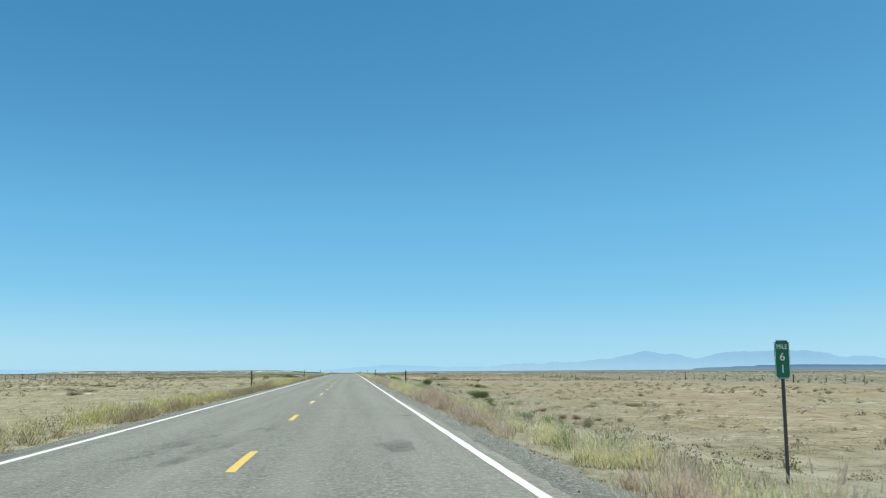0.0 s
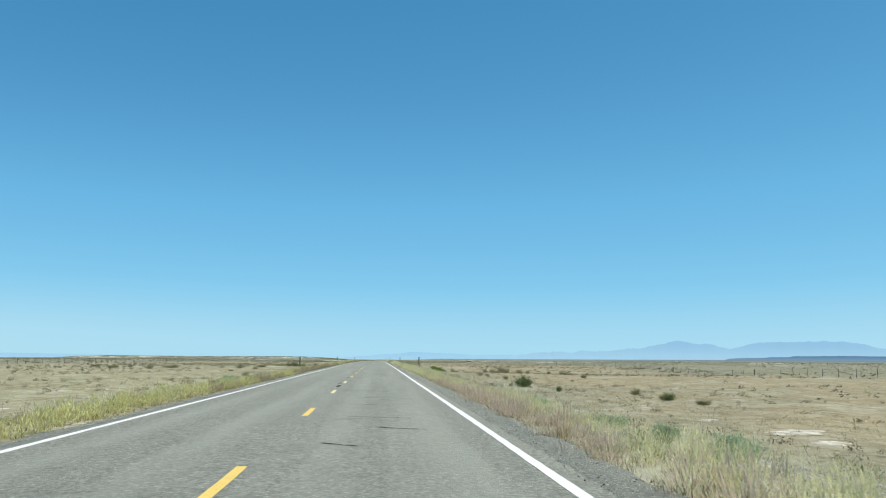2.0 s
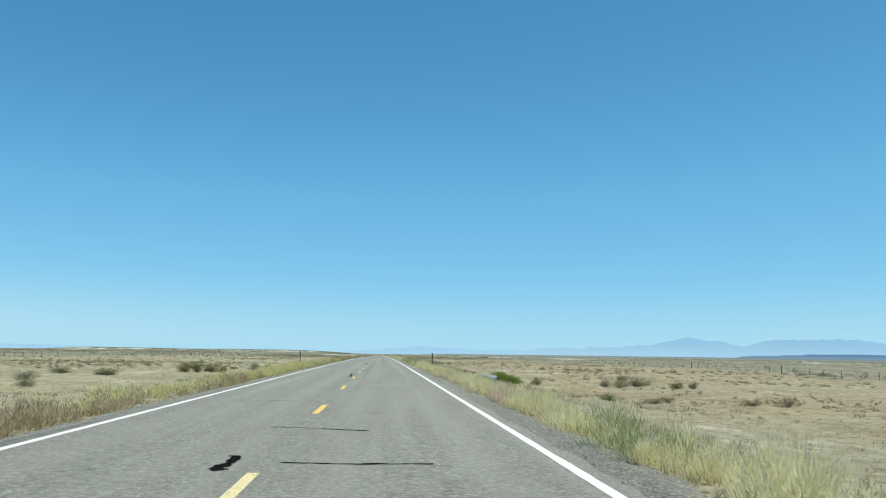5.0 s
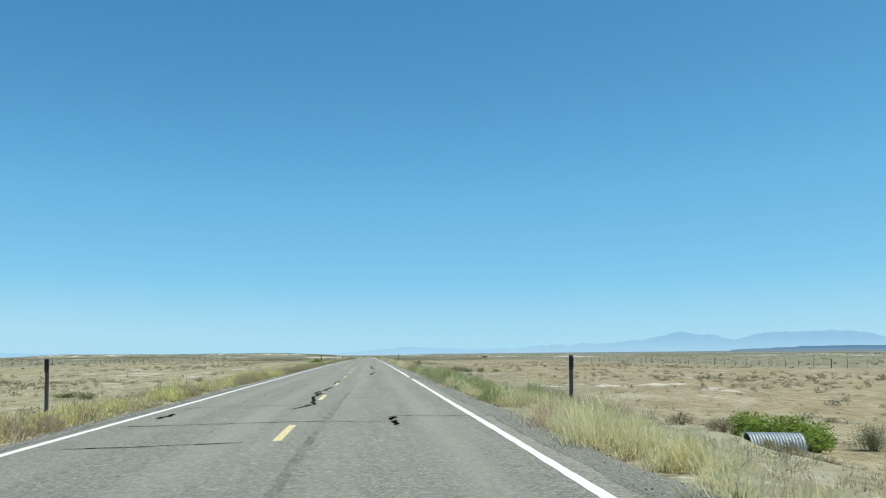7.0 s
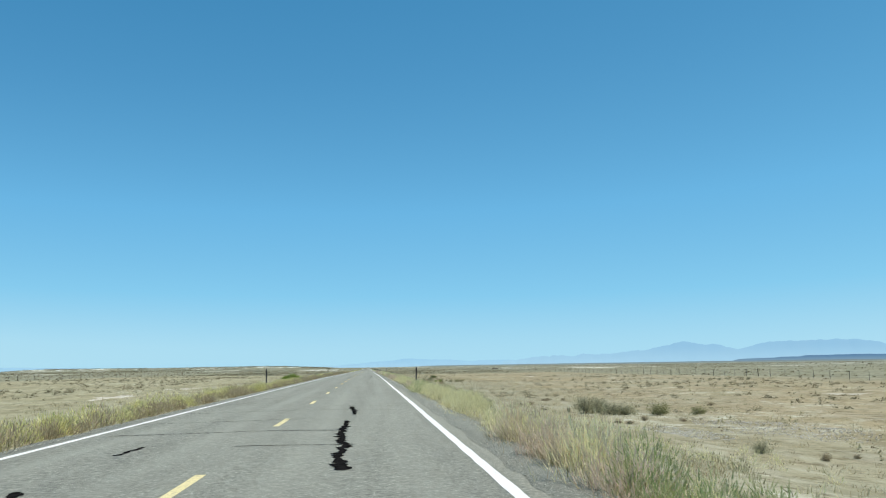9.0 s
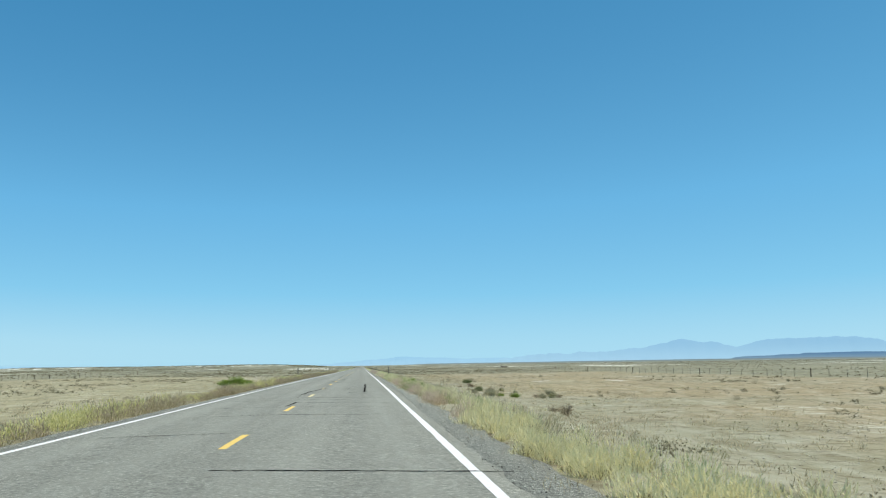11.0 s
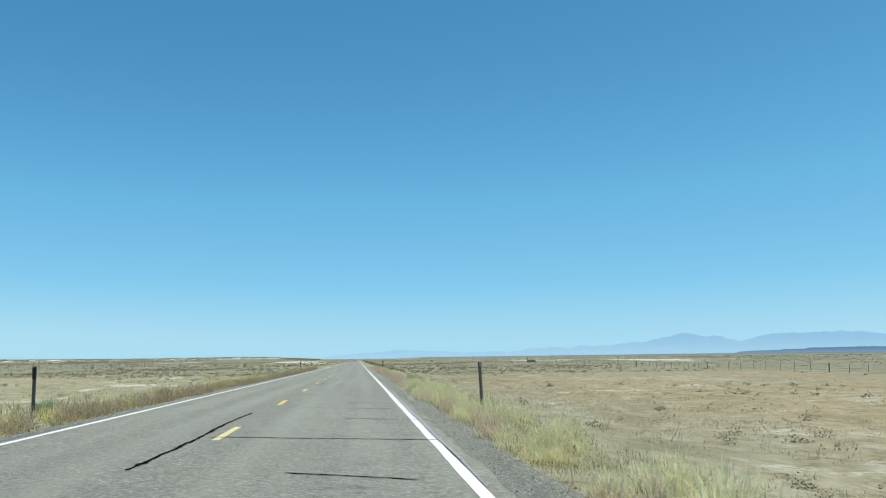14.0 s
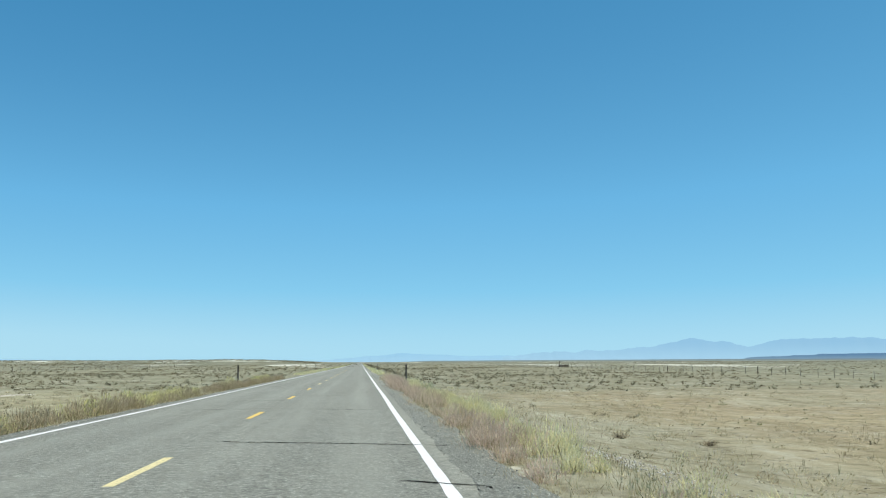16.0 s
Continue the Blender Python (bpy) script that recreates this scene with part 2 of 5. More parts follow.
def haze_glow_material(name, low, high, z0, z1, glow):
    """Far land that glows: haze put in as emission, paler at the foot."""
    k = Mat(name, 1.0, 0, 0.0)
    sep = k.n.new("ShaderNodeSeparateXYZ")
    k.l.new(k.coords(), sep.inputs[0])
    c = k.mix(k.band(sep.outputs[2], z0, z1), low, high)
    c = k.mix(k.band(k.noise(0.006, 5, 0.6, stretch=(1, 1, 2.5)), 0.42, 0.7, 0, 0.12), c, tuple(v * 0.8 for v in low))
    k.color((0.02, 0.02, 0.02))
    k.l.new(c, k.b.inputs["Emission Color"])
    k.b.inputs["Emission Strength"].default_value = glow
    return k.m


SOIL, ASPHALT = ground_material(), asphalt_material("aged chip seal", 1.06)
SHOULDER = asphalt_material("loose dark chippings", 1.05, 2.0)
WHITE = paint_material("white road paint", (0.78, 0.78, 0.75), 0.57)
YELLOW = paint_material("yellow road paint", (0.76, 0.54, 0.14), 0.56)
PALE_YELLOW = paint_material("worn yellow road paint", (0.74, 0.64, 0.33), 0.5)
GHOST = paint_material("faded white road paint", (0.5, 0.5, 0.47), 0.36)
TAR = tar_material()
CRUST = crust_material()
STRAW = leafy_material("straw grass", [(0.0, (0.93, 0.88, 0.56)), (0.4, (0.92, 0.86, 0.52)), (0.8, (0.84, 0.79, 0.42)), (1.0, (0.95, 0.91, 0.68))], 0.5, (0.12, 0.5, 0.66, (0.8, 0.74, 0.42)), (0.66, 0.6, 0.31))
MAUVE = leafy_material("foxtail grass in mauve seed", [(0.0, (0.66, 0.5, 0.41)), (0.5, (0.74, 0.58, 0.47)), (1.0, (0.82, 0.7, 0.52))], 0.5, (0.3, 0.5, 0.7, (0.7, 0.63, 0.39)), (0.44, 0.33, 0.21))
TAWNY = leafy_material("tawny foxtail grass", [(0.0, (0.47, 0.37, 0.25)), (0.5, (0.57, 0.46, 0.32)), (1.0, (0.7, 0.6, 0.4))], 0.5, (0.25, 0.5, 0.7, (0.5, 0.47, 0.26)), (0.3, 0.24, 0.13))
RUSH = leafy_material("green wheatgrass", [(0.0, (0.22, 0.31, 0.12)), (0.6, (0.34, 0.41, 0.17)), (1.0, (0.56, 0.54, 0.28))], 0.5)
STUBBLE = leafy_material("dry sparse stubble", [(0.0, (0.76, 0.68, 0.48)), (0.45, (0.62, 0.54, 0.34)), (0.75, (0.3, 0.25, 0.15)), (1.0, (0.4, 0.38, 0.22))], 0.3)
GREEN_STRAW = leafy_material("yellow-green straw grass", [(0.0, (0.84, 0.78, 0.36)), (0.5, (0.75, 0.7, 0.29)), (1.0, (0.9, 0.83, 0.48))], 0.5, (0.12, 0.5, 0.66, (0.66, 0.62, 0.27)), (0.46, 0.43, 0.17))
STALK = leafy_material("dull grass stems", [(0.0, (0.2, 0.18, 0.08)), (0.5, (0.3, 0.27, 0.12)), (1.0, (0.42, 0.36, 0.19))], 0.1)
OLIVE_GRASS = leafy_material("low olive grass", [(0.0, (0.3, 0.29, 0.17)), (0.5, (0.42, 0.4, 0.24)), (1.0, (0.56, 0.5, 0.33))], 0.3)
WEED = leafy_material("dead brown weed", [(0.0, (0.12, 0.095, 0.06)), (0.5, (0.2, 0.165, 0.1)), (1.0, (0.34, 0.28, 0.18))], 0.2)
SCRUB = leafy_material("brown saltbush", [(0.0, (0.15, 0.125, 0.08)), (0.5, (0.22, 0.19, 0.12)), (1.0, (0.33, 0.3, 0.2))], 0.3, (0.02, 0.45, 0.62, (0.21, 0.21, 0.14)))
GREEN_LEAF = leafy_material("dark green greasewood leaf", [(0.0, (0.09, 0.13, 0.045)), (0.6, (0.14, 0.19, 0.07)), (1.0, (0.22, 0.26, 0.1))], 0.4)
OLIVE_LEAF = leafy_material("olive greasewood leaf", [(0.0, (0.17, 0.18, 0.075)), (0.6, (0.25, 0.255, 0.115)), (1.0, (0.36, 0.34, 0.18))], 0.4)
BRIGHT_LEAF = leafy_material("bright green leaf", [(0.0, (0.13, 0.21, 0.035)), (0.6, (0.21, 0.32, 0.055)), (1.0, (0.35, 0.42, 0.1))], 0.45)
SAGE_LEAF = leafy_material("grey sage leaf", [(0.0, (0.25, 0.25, 0.15)), (0.6, (0.37, 0.365, 0.23)), (1.0, (0.5, 0.47, 0.32))], 0.5)
TEAL_LEAF = leafy_material("blue-green rabbitbrush", [(0.0, (0.26, 0.37, 0.21)), (0.6, (0.38, 0.5, 0.29)), (1.0, (0.54, 0.58, 0.36))], 0.45)
DRY_LEAF = leafy_material("dry brown brush", [(0.0, (0.22, 0.175, 0.11)), (0.6, (0.33, 0.27, 0.17)), (1.0, (0.47, 0.39, 0.26))], 0.45)
TWIG = plain_material("grey twig bark", (0.16, 0.13, 0.1), 0.9)
STEEL = metal_material("weathered steel", (0.1, 0.1, 0.1), 0.6, 0.6, 0.4)
DARK_STEEL = metal_material("dark oxidised steel", (0.1, 0.1, 0.1), 0.65, 0.5, 0.5)
ZINC = metal_material("galvanised corrugated steel", (0.36, 0.41, 0.43), 0.6, 0.35)
BLACK = plain_material("black plastic plate", (0.018, 0.018, 0.02), 0.55)
GREY_PLATE = plain_material("grey aluminium plate", (0.24, 0.25, 0.26), 0.6, 0.2)
SIGN_GREEN = plain_material("green sign sheeting", (0.012, 0.16, 0.085), 0.5, 0, 60)
SIGN_WHITE = plain_material("white sign sheeting", (0.8, 0.82, 0.8), 0.5, 0, 60)
WOOD = plain_material("sun-dried dark timber", (0.08, 0.06, 0.045), 0.9)
GRAVEL = stone_material("grey gravel", (0.08, 0.08, 0.07), (0.5, 0.48, 0.42))
BROKEN_ROCK = stone_material("broken pale grey rock", (0.42, 0.4, 0.35), (0.7, 0.66, 0.59))
PALE_STONE = stone_material("pale limestone rubble", (0.3, 0.265, 0.19), (0.64, 0.59, 0.49))
# air haze over the far land is painted in as emission colours
RANGE = haze_glow_material("hazy blue mountain", (0.38, 0.64, 0.82), (0.275, 0.53, 0.75), 0, 90, 1.0)
FAINT = haze_glow_material("faint far range", (0.37, 0.64, 0.83), (0.31, 0.59, 0.81), 0, 40, 1.0)
RIM = haze_glow_material("distant dark plain", (0.23, 0.29, 0.28), (0.17, 0.24, 0.28), 0, 7, 1.0)
MESA = haze_glow_material("mesa in blue haze", (0.2, 0.33, 0.43), (0.095, 0.215, 0.37), 2, 26, 1.0)


# ---- builders ----
def link(name, mesh, material, parent=None, label=""):
    ob = new(name, mesh)
    if material is not None and not mesh.materials:
        mesh.materials.append(material)
    if parent is not None:
        ob.parent = parent
    return tagged(ob, label)


def part(name, bm, material, parent=None, label="", smooth=False):
    """A bmesh as one mesh object."""
    mesh = bpy.data.meshes.new(name)
    bm.to_mesh(mesh)
    bm.free()
    if smooth:
        mesh.polygons.foreach_set("use_smooth", [True] * len(mesh.polygons))
    return link(name, mesh, material, parent, label)


def array_mesh(name, verts, faces):
    """A mesh of triangles or quads from numpy arrays."""
    mesh = bpy.data.meshes.new(name)
    n = faces.shape[1]
    mesh.vertices.add(len(verts))
    mesh.vertices.foreach_set("co", np.ascontiguousarray(verts, np.float32).ravel())
    mesh.loops.add(faces.size)
    mesh.loops.foreach_set("vertex_index", np.ascontiguousarray(faces, np.int32).ravel())
    mesh.polygons.add(len(faces))
    mesh.polygons.foreach_set("loop_start", np.arange(0, faces.size, n, dtype=np.int32))
    mesh.update(calc_edges=True)
    mesh.validate()
    return mesh


def box(bm, sx, sy, sz, at=(0, 0, 0), bevel=0.0):
    r = bmesh.ops.create_cube(bm, size=1, matrix=Matrix.Translation(at) @ Matrix.Diagonal((sx, sy, sz, 1)))
    if bevel:
        edges = list({e for v in r["verts"] for e in v.link_edges})
        bmesh.ops.bevel(bm, geom=edges, offset=bevel, segments=1, affect="EDGES")


def empty(name, at, label, category, group=""):
    ob = new(name)
    ob.empty_display_size = 0.2
    ob.location = at
    return tagged(ob, label, category, group)


rng = np.random.default_rng(7)


def value_noise(x, y, scale, seed):
    """Smooth noise from -1 to 1 on arrays."""
    x, y = np.asarray(x, float) / scale, np.asarray(y, float) / scale
    ix, iy = np.floor(x), np.floor(y)
    fx, fy = x - ix, y - iy
    fx, fy = fx * fx * (3 - 2 * fx), fy * fy * (3 - 2 * fy)

    def at(a, b):
        s = np.sin(a * 127.1 + b * 311.7 + seed * 74.7) * 43758.5453
        return 2 * (s - np.floor(s)) - 1

    return (at(ix, iy) * (1 - fx) + at(ix + 1, iy) * fx) * (1 - fy) + (at(ix, iy + 1) * (1 - fx) + at(ix + 1, iy + 1) * fx) * fy


ROAD_L, ROAD_R = -4.08, 4.14


def ground_z(x, y):
    """Height of the land: road bank, ditch, plain, low bluff beyond the left-hand fence."""
    x, y = np.asarray(x, float), np.asarray(y, float)
    bank_r = np.interp(x, (4.08, 4.4, 6.2, 7.6, 9.0, 11, 15, 20, 60, 200), (-0.13, -0.11, -0.2, -0.48, -0.68, -0.86, -0.9, -0.9, -0.97, -1.0))
    bank_l = np.interp(-x, (4.0, 4.4, 6.2, 7.6, 9.2, 12, 20, 60, 200), (-0.13, -0.11, -0.18, -0.4, -0.6, -0.76, -0.78, -0.7, -0.6))
    z = np.where(x > 0, bank_r, bank_l)
    far = np.clip((np.abs(x) - 6) / 10, 0, 1)
    z = z + far * (0.08 * value_noise(x, y, 4.3, 1) + 0.055 * value_noise(x, y, 1.9, 12) + 0.12 * value_noise(x, y, 17, 2) + 0.15 * value_noise(x, y, 70, 3))
    z = z + np.clip((np.abs(x) - 4.8) / 2, 0, 1) * 0.04 * value_noise(x, y, 3.2, 4)
    # wide shallow wash that drains through the pipe under the road
    z = z - 0.95 * np.clip((x - 9.5) / 6, 0, 1) * np.clip(1 - (x - 60) / 120, 0, 1) * np.exp(-(((y - 248) / 42) ** 2))
    z = z + 0.25 * np.exp(-(((x - 10.3) / 0.9) ** 2 + ((y - 249.6) / 2.2) ** 2))
    z = z - 0.2 * np.exp(-(((x - 12.9) / 2.0) ** 2 + ((y - 249) / 2.5) ** 2))
    base = road_z(y) * np.clip(1 - (np.abs(x) - 12) / np.where(x > 0, 45, 140), 0, 1) + np.where(y > 1200, 0, 0)
    # low pale bluff far off beyond the left-hand plain
    def rise(v, a, b):
        t = np.clip((v - a) / (b - a), 0, 1)
        return t * t * (3 - 2 * t)

    rim = 60 * value_noise(x, 0 * x, 130, 5) + 25 * value_noise(x, 0 * x, 45, 6)
    bluff = rise(y + rim, 1760, 1850) * rise(y, 3400, 2600) * rise(x, -620, -500) * rise(x, -20, -160)
    return z + base + bluff * (4.6 + 0.8 * value_noise(x, y, 90, 7))


def strip(name, xs, ys, height, material, parent=None, label=""):
    """A sheet over the rows xs and ys."""
    gx, gy = np.meshgrid(xs, ys)
    verts = np.stack([gx.ravel(), gy.ravel(), height(gx, gy).ravel()], -1)
    n, m = len(xs), len(ys)
    i = (np.arange(m - 1)[:, None] * n + np.arange(n - 1)[None]).ravel()
    mesh = array_mesh(name, verts, np.stack([i, i + 1, i + n + 1, i + n], -1))
    mesh.polygons.foreach_set("use_smooth", [True] * len(mesh.polygons))
    return link(name, mesh, material, parent, label)


# ---- the land ----
_half = np.concatenate([np.arange(0, 3.9, 1.3), np.arange(4.0, 16, 0.5), np.arange(16, 40, 1.0), np.arange(40, 130, 6), np.arange(130, 700, 18), np.geomspace(700, 6500, 20)])
_xs = np.concatenate([-_half[::-1], _half[1:]])
_ys = np.concatenate([-np.geomspace(6000, 45, 26), np.arange(-40, 560, 1.4), np.arange(560, 620, 4.0), np.arange(620, 1100, 8), np.arange(1100, 2200, 22), np.geomspace(2200, 6500, 40)])
ground = strip("ground", _xs, _ys, ground_z, SOIL)
_grid = ground_z(*np.meshgrid(_xs, _ys))


def land(x, y):
    """Height of the built ground sheet, for things that stand on it."""
    x, y = np.asarray(x, float), np.asarray(y, float)
    i = np.clip(np.searchsorted(_xs, x) - 1, 0, len(_xs) - 2)
    j = np.clip(np.searchsorted(_ys, y) - 1, 0, len(_ys) - 2)
    u, v = (x - _xs[i]) / (_xs[i + 1] - _xs[i]), (y - _ys[j]) / (_ys[j + 1] - _ys[j])
    return (_grid[j, i] * (1 - u) + _grid[j, i + 1] * u) * (1 - v) + (_grid[j + 1, i] * (1 - u) + _grid[j + 1, i + 1] * u) * v


tagged(ground, "dry tan desert soil with pale alkali crust and sparse stubble", "ground", kind="structure")


# ragged paved edge, skirts going down into the bank
def road_sheet():
    cols = np.array([ROAD_L - 0.03, ROAD_L + 0.05, -HALF, -1.8, 0, 1.8, HALF, ROAD_R - 0.05, ROAD_R + 0.03])
    ys = np.concatenate([np.arange(-90, 620, 1.0), np.arange(620, 1100, 10), np.geomspace(1100, 3200, 20)])
    gx, gy = np.meshgrid(cols, ys)
    edge = 0.07 * value_noise(gy, gx * 0 + 3, 1.3, 8) + 0.06 * value_noise(gy, gx * 0, 5.0, 9)
    gx = gx + np.where(np.abs(gx) > 4, edge, 0)
    gz = road_z(gy) - CROWN * np.abs(gx)
    gz[:, 0] -= 0.16
    gz[:, -1] -= 0.16
    n, m = len(cols), len(ys)
    i = (np.arange(m - 1)[:, None] * n + np.arange(n - 1)[None]).ravel()
    mesh = array_mesh("road", np.stack([gx.ravel(), gy.ravel(), gz.ravel()], -1), np.stack([i, i + 1, i + n + 1, i + n], -1))
    return link("road", mesh, ASPHALT)


road = tagged(road_sheet(), "two-lane grey chip-seal highway with tar-sealed cracks", "road", kind="structure")


def ribbon(name, pts, widths, lift, material, parent, label=""):
    """A flat film on the road along points (x, y) with a width at each."""
    p = np.array(pts, float)
    t = np.gradient(p, axis=0)
    t /= np.linalg.norm(t, axis=1)[:, None] + 1e-9
    side = np.stack([-t[:, 1], t[:, 0]], -1) * (np.array(widths) / 2)[:, None]
    a, b = p + side, p - side
    xy = np.concatenate([a, b])
    z = road_z(xy[:, 1]) - CROWN * np.abs(xy[:, 0]) + lift
    n = len(p)
    i = np.arange(n - 1)
    mesh = array_mesh(name, np.c_[xy, z], np.stack([i, i + n, i + n + 1, i + 1], -1))
    return link(name, mesh, material, parent, label)


def shoulder(x0, x1, seed, label):
    """Loose chippings over the outer edge of the pavement."""
    ys = np.concatenate([np.arange(-60, 620, 0.5), np.arange(620, 1100, 10)])
    a = x0 + np.sign(x0) * 0.14 + 0.06 * value_noise(ys, 0 * ys, 0.7, seed) + 0.03 * value_noise(ys, 0 * ys, 4, seed + 1)
    b = x1 + 0.1 * value_noise(ys, 0 * ys, 1.3, seed + 2)
    z = lambda x: road_z(ys) - CROWN * np.abs(x)  # noqa: E731
    mid, sgn = (a + b) / 2, np.sign(x1)
    cols = [(a, z(a) + 0.002), (mid, z(mid) + 0.012), (b, z(b) + 0.004), (b + sgn * 0.12, z(b) - 0.16)]
    if sgn < 0:
        cols = cols[::-1]
    v = np.stack([np.stack([x, ys, h], -1) for x, h in cols], 1).reshape(-1, 3)
    i = (np.arange(len(ys) - 1)[:, None] * 4 + np.arange(3)[None]).ravel()
    mesh = array_mesh("shoulder", v, np.stack([i, i + 1, i + 5, i + 4], -1))
    tagged(link("shoulder", mesh, SHOULDER), label, "road shoulder", kind="structure")


shoulder(3.78, 4.6, 100, "dark loose chippings on the road shoulder")
shoulder(-3.78, -4.18, 110, "dark loose chippings on the far shoulder")


def edge_line(x, label):
    ys = np.concatenate([np.arange(-60, 620, 0.25), np.arange(620, 1100, 10), np.geomspace(1100, 3000, 16)])
    wob = 0.012 * value_noise(ys, 0 * ys, 9, x)
    return ribbon("edge_line", np.c_[x + wob, ys], 0.15 + 0.014 * value_noise(ys, 0 * ys, 0.45, 3 + x) + 0.01 * value_noise(ys, 0 * ys, 2.1, 6 + x), 0.004, WHITE, road, label)


ys = np.arange(466, 498, 0.5)
ribbon("old_edge_line", np.c_[HALF + 0.115 + 0.012 * np.sin(ys * 0.9), ys], 0.07 * np.sin((ys - 466) / 32 * 3.1416) + 0.03, 0.015, GHOST, road, "faded older white edge line")
edge_line(-HALF, "solid white edge line")
edge_line(HALF, "solid white edge line")
for k in range(-4, 80):
    far_end = 12.192 * k - 0.56
    ys = np.linspace(far_end - 3.05, far_end, 5)
    worn = PALE_YELLOW if (k * 7) % 5 in (1, 3) or 240 < far_end < 345 else YELLOW
    ribbon("centre_dash", np.c_[0.01 * np.sin(ys + k), ys], np.full(5, 0.13), 0.004, worn, road, "yellow centre-line dash")


# ---- crack sealing ----
def crack(points, width, seed, step=0.1, wander=0.05):
    """A poured tar seam that wanders between a few corners."""
    r = np.random.default_rng(seed)
    wander *= math.sqrt(0.12 / step) if step > 0.12 else 1.0
    step = min(step, 0.12)
    p = np.array(points, float)
    s = np.concatenate([[0], np.cumsum(np.linalg.norm(np.diff(p, axis=0), axis=1))])
    q = np.arange(0, s[-1] + step, step).clip(0, s[-1])
    xy = np.stack([np.interp(q, s, p[:, 0]), np.interp(q, s, p[:, 1])], -1)
    jit = np.cumsum(r.normal(0, wander * 0.25, (len(q), 2)), axis=0)
    jit -= np.linspace(0, 1, len(q))[:, None] * jit[-1]
    width *= 0.72 if width > 0.1 else 1.0
    xy[:, 0] = np.clip(xy[:, 0], -4.0, 4.05)
    jit += r.normal(0, 0.16 * min(width, 0.12), (len(q), 2))
    w = width * (0.5 + 0.9 * np.abs(r.normal(0, 0.6, len(q))))
    w[0] = w[-1] = width * 0.3
    ribbon("crack_seal", xy + jit, w, 0.007, TAR, road)


def cross_crack(y, x0, x1, skew=0.0, width=0.062):
    crack([(x0, y - skew / 2), ((x0 + x1) / 2, y + 0.1 * math.sin(y * 3)), (x1, y + skew / 2)], width, int(y * 10))


for y, x0, x1 in ((23.7, 1.4, 3.6), (28.3, 0.2, 3.5), (33.3, 0.4, 2.4), (63.5, 0.3, 2.8), (66.2, 0.8, 2.3), (68.8, -1.2, 0), (75.4, 0.7, 1.3),
                  (78.7, 1.55, 2.5), (81.6, 0.9, 2.3), (86.7, 0.75, 2.0), (89.7, 1.6, 2.1), (90.9, 0.9, 2.75), (96.4, 0, 2.1), (100.8, 0, 2.0), (103.1, 0.9, 2.5),
                  (110.8, 0, 2.7), (117.3, 0.1, 2.1), (121.9, 1.5, 2.1), (127.3, 1.0, 1.9), (129.1, 0.6, 2.1), (133.3, 1.2, 2.8)):
    cross_crack(y, x0, x1, -0.4)
for y, x0, x1 in ((216.6, -0.5, 1.5), (227, 0.2, 1.5), (240, -3.0, -0.5), (244.1, -3.4, 1.6), (246, 1.9, 4.3), (249.9, -3.3, -0.1), (255, 1.6, 4.2),
                  (256, -0.1, 1.65), (260.1, -3.4, -0.3), (261.1, 0.6, 3.7), (264.9, 1.2, 3.5), (271.1, -2.4, 0.8), (271, 1.8, 4.3), (278.9, -3.4, 3.1),
                  (285.5, -2.6, 1.5), (292.1, -0.4, 1.7), (293, -2.6, 0.3), (308.4, -0.2, 1.8), (312, -3.2, 1.6), (316, -3.5, 0.4), (320.9, -3.5, 3.1)):
    cross_crack(y, x0, x1, 0.2)
for y, x0, x1 in ((389.3, -2.6, 3.1), (392.2, -0.2, 4.3), (395.5, -3, 1.9), (397.8, -3.5, 3.1), (403, 2.0, 2.8), (406.1, 2.3, 4.2), (410.8, -0.4, 3.9),
                  (415.2, 0.9, 2.7), (420.5, 2.4, 4.2), (426.3, -3.4, 4.0), (431.9, -3.2, 4.0), (437.1, -1.2, 3.8), (442, -2.8, 4.3), (447.4, -3.2, 3.2)):
    cross_crack(y, x0, x1, -0.7)
for y, x0, x1 in ((457, -3.0, 3.9), (461.8, 1.9, 4.3), (467, 1.5, 3.0), (472.1, -0.2, 3.8), (477.3, 1.9, 3.9), (482, 0.3, 3.4), (484.6, 2.6, 4.4),
                  (485.5, 1.9, 2.8), (492.2, -3.0, 3.0), (499.4, 0.4, 3.3), (500.4, 2.5, 4.2), (503.6, 2.8, 4.2), (505.4, -2.6, 3.0), (508.1, 2.0, 4.2),
                  (511.1, -3, 3.9), (518.6, 1.0, 3.9), (522.7, -2.4, 2.5), (527.5, 2.1, 3.7), (532.1, -3.4, -0.3), (533, 3.1, 4.4), (538.2, 0.2, 4.4), (549.9, -3.1, 3.1)):
    cross_crack(y, x0, x1, -0.7)
_r = random.Random(5)
for a, b, step in ((136, 204, 6.5), (324, 388, 5.0), (556, 700, 7.0)):
    y = a
    while y < b:
        x0 = _r.uniform(-3.3, 1.2)
        cross_crack(y, x0, min(4.2, x0 + _r.uniform(1.2, 5)), _r.uniform(-0.5, 0.4))
        y += step * _r.uniform(0.6, 1.4)
# seams that run along the road
crack([(-0.25, 206.6), (-0.2, 208.2), (-0.3, 210.5), (-0.2, 212.3)], 0.15, 1, 0.2, 0.08)
crack([(-0.45, 248.2), (-0.1, 250.2), (-0.35, 254.2), (-0.3, 257.2)], 0.13, 2, 0.2, 0.1)
crack([(-0.17, 256.0), (-0.1, 256.21), (-0.44, 256.94), (-0.3, 258.46), (-0.15, 258.95), (-0.18, 259.96), (-0.04, 262.13)], 0.1, 3, 0.12, 0.02)
crack([(-0.08, 265.79), (-0.03, 270.02)], 0.13, 4, 0.2, 0.08)
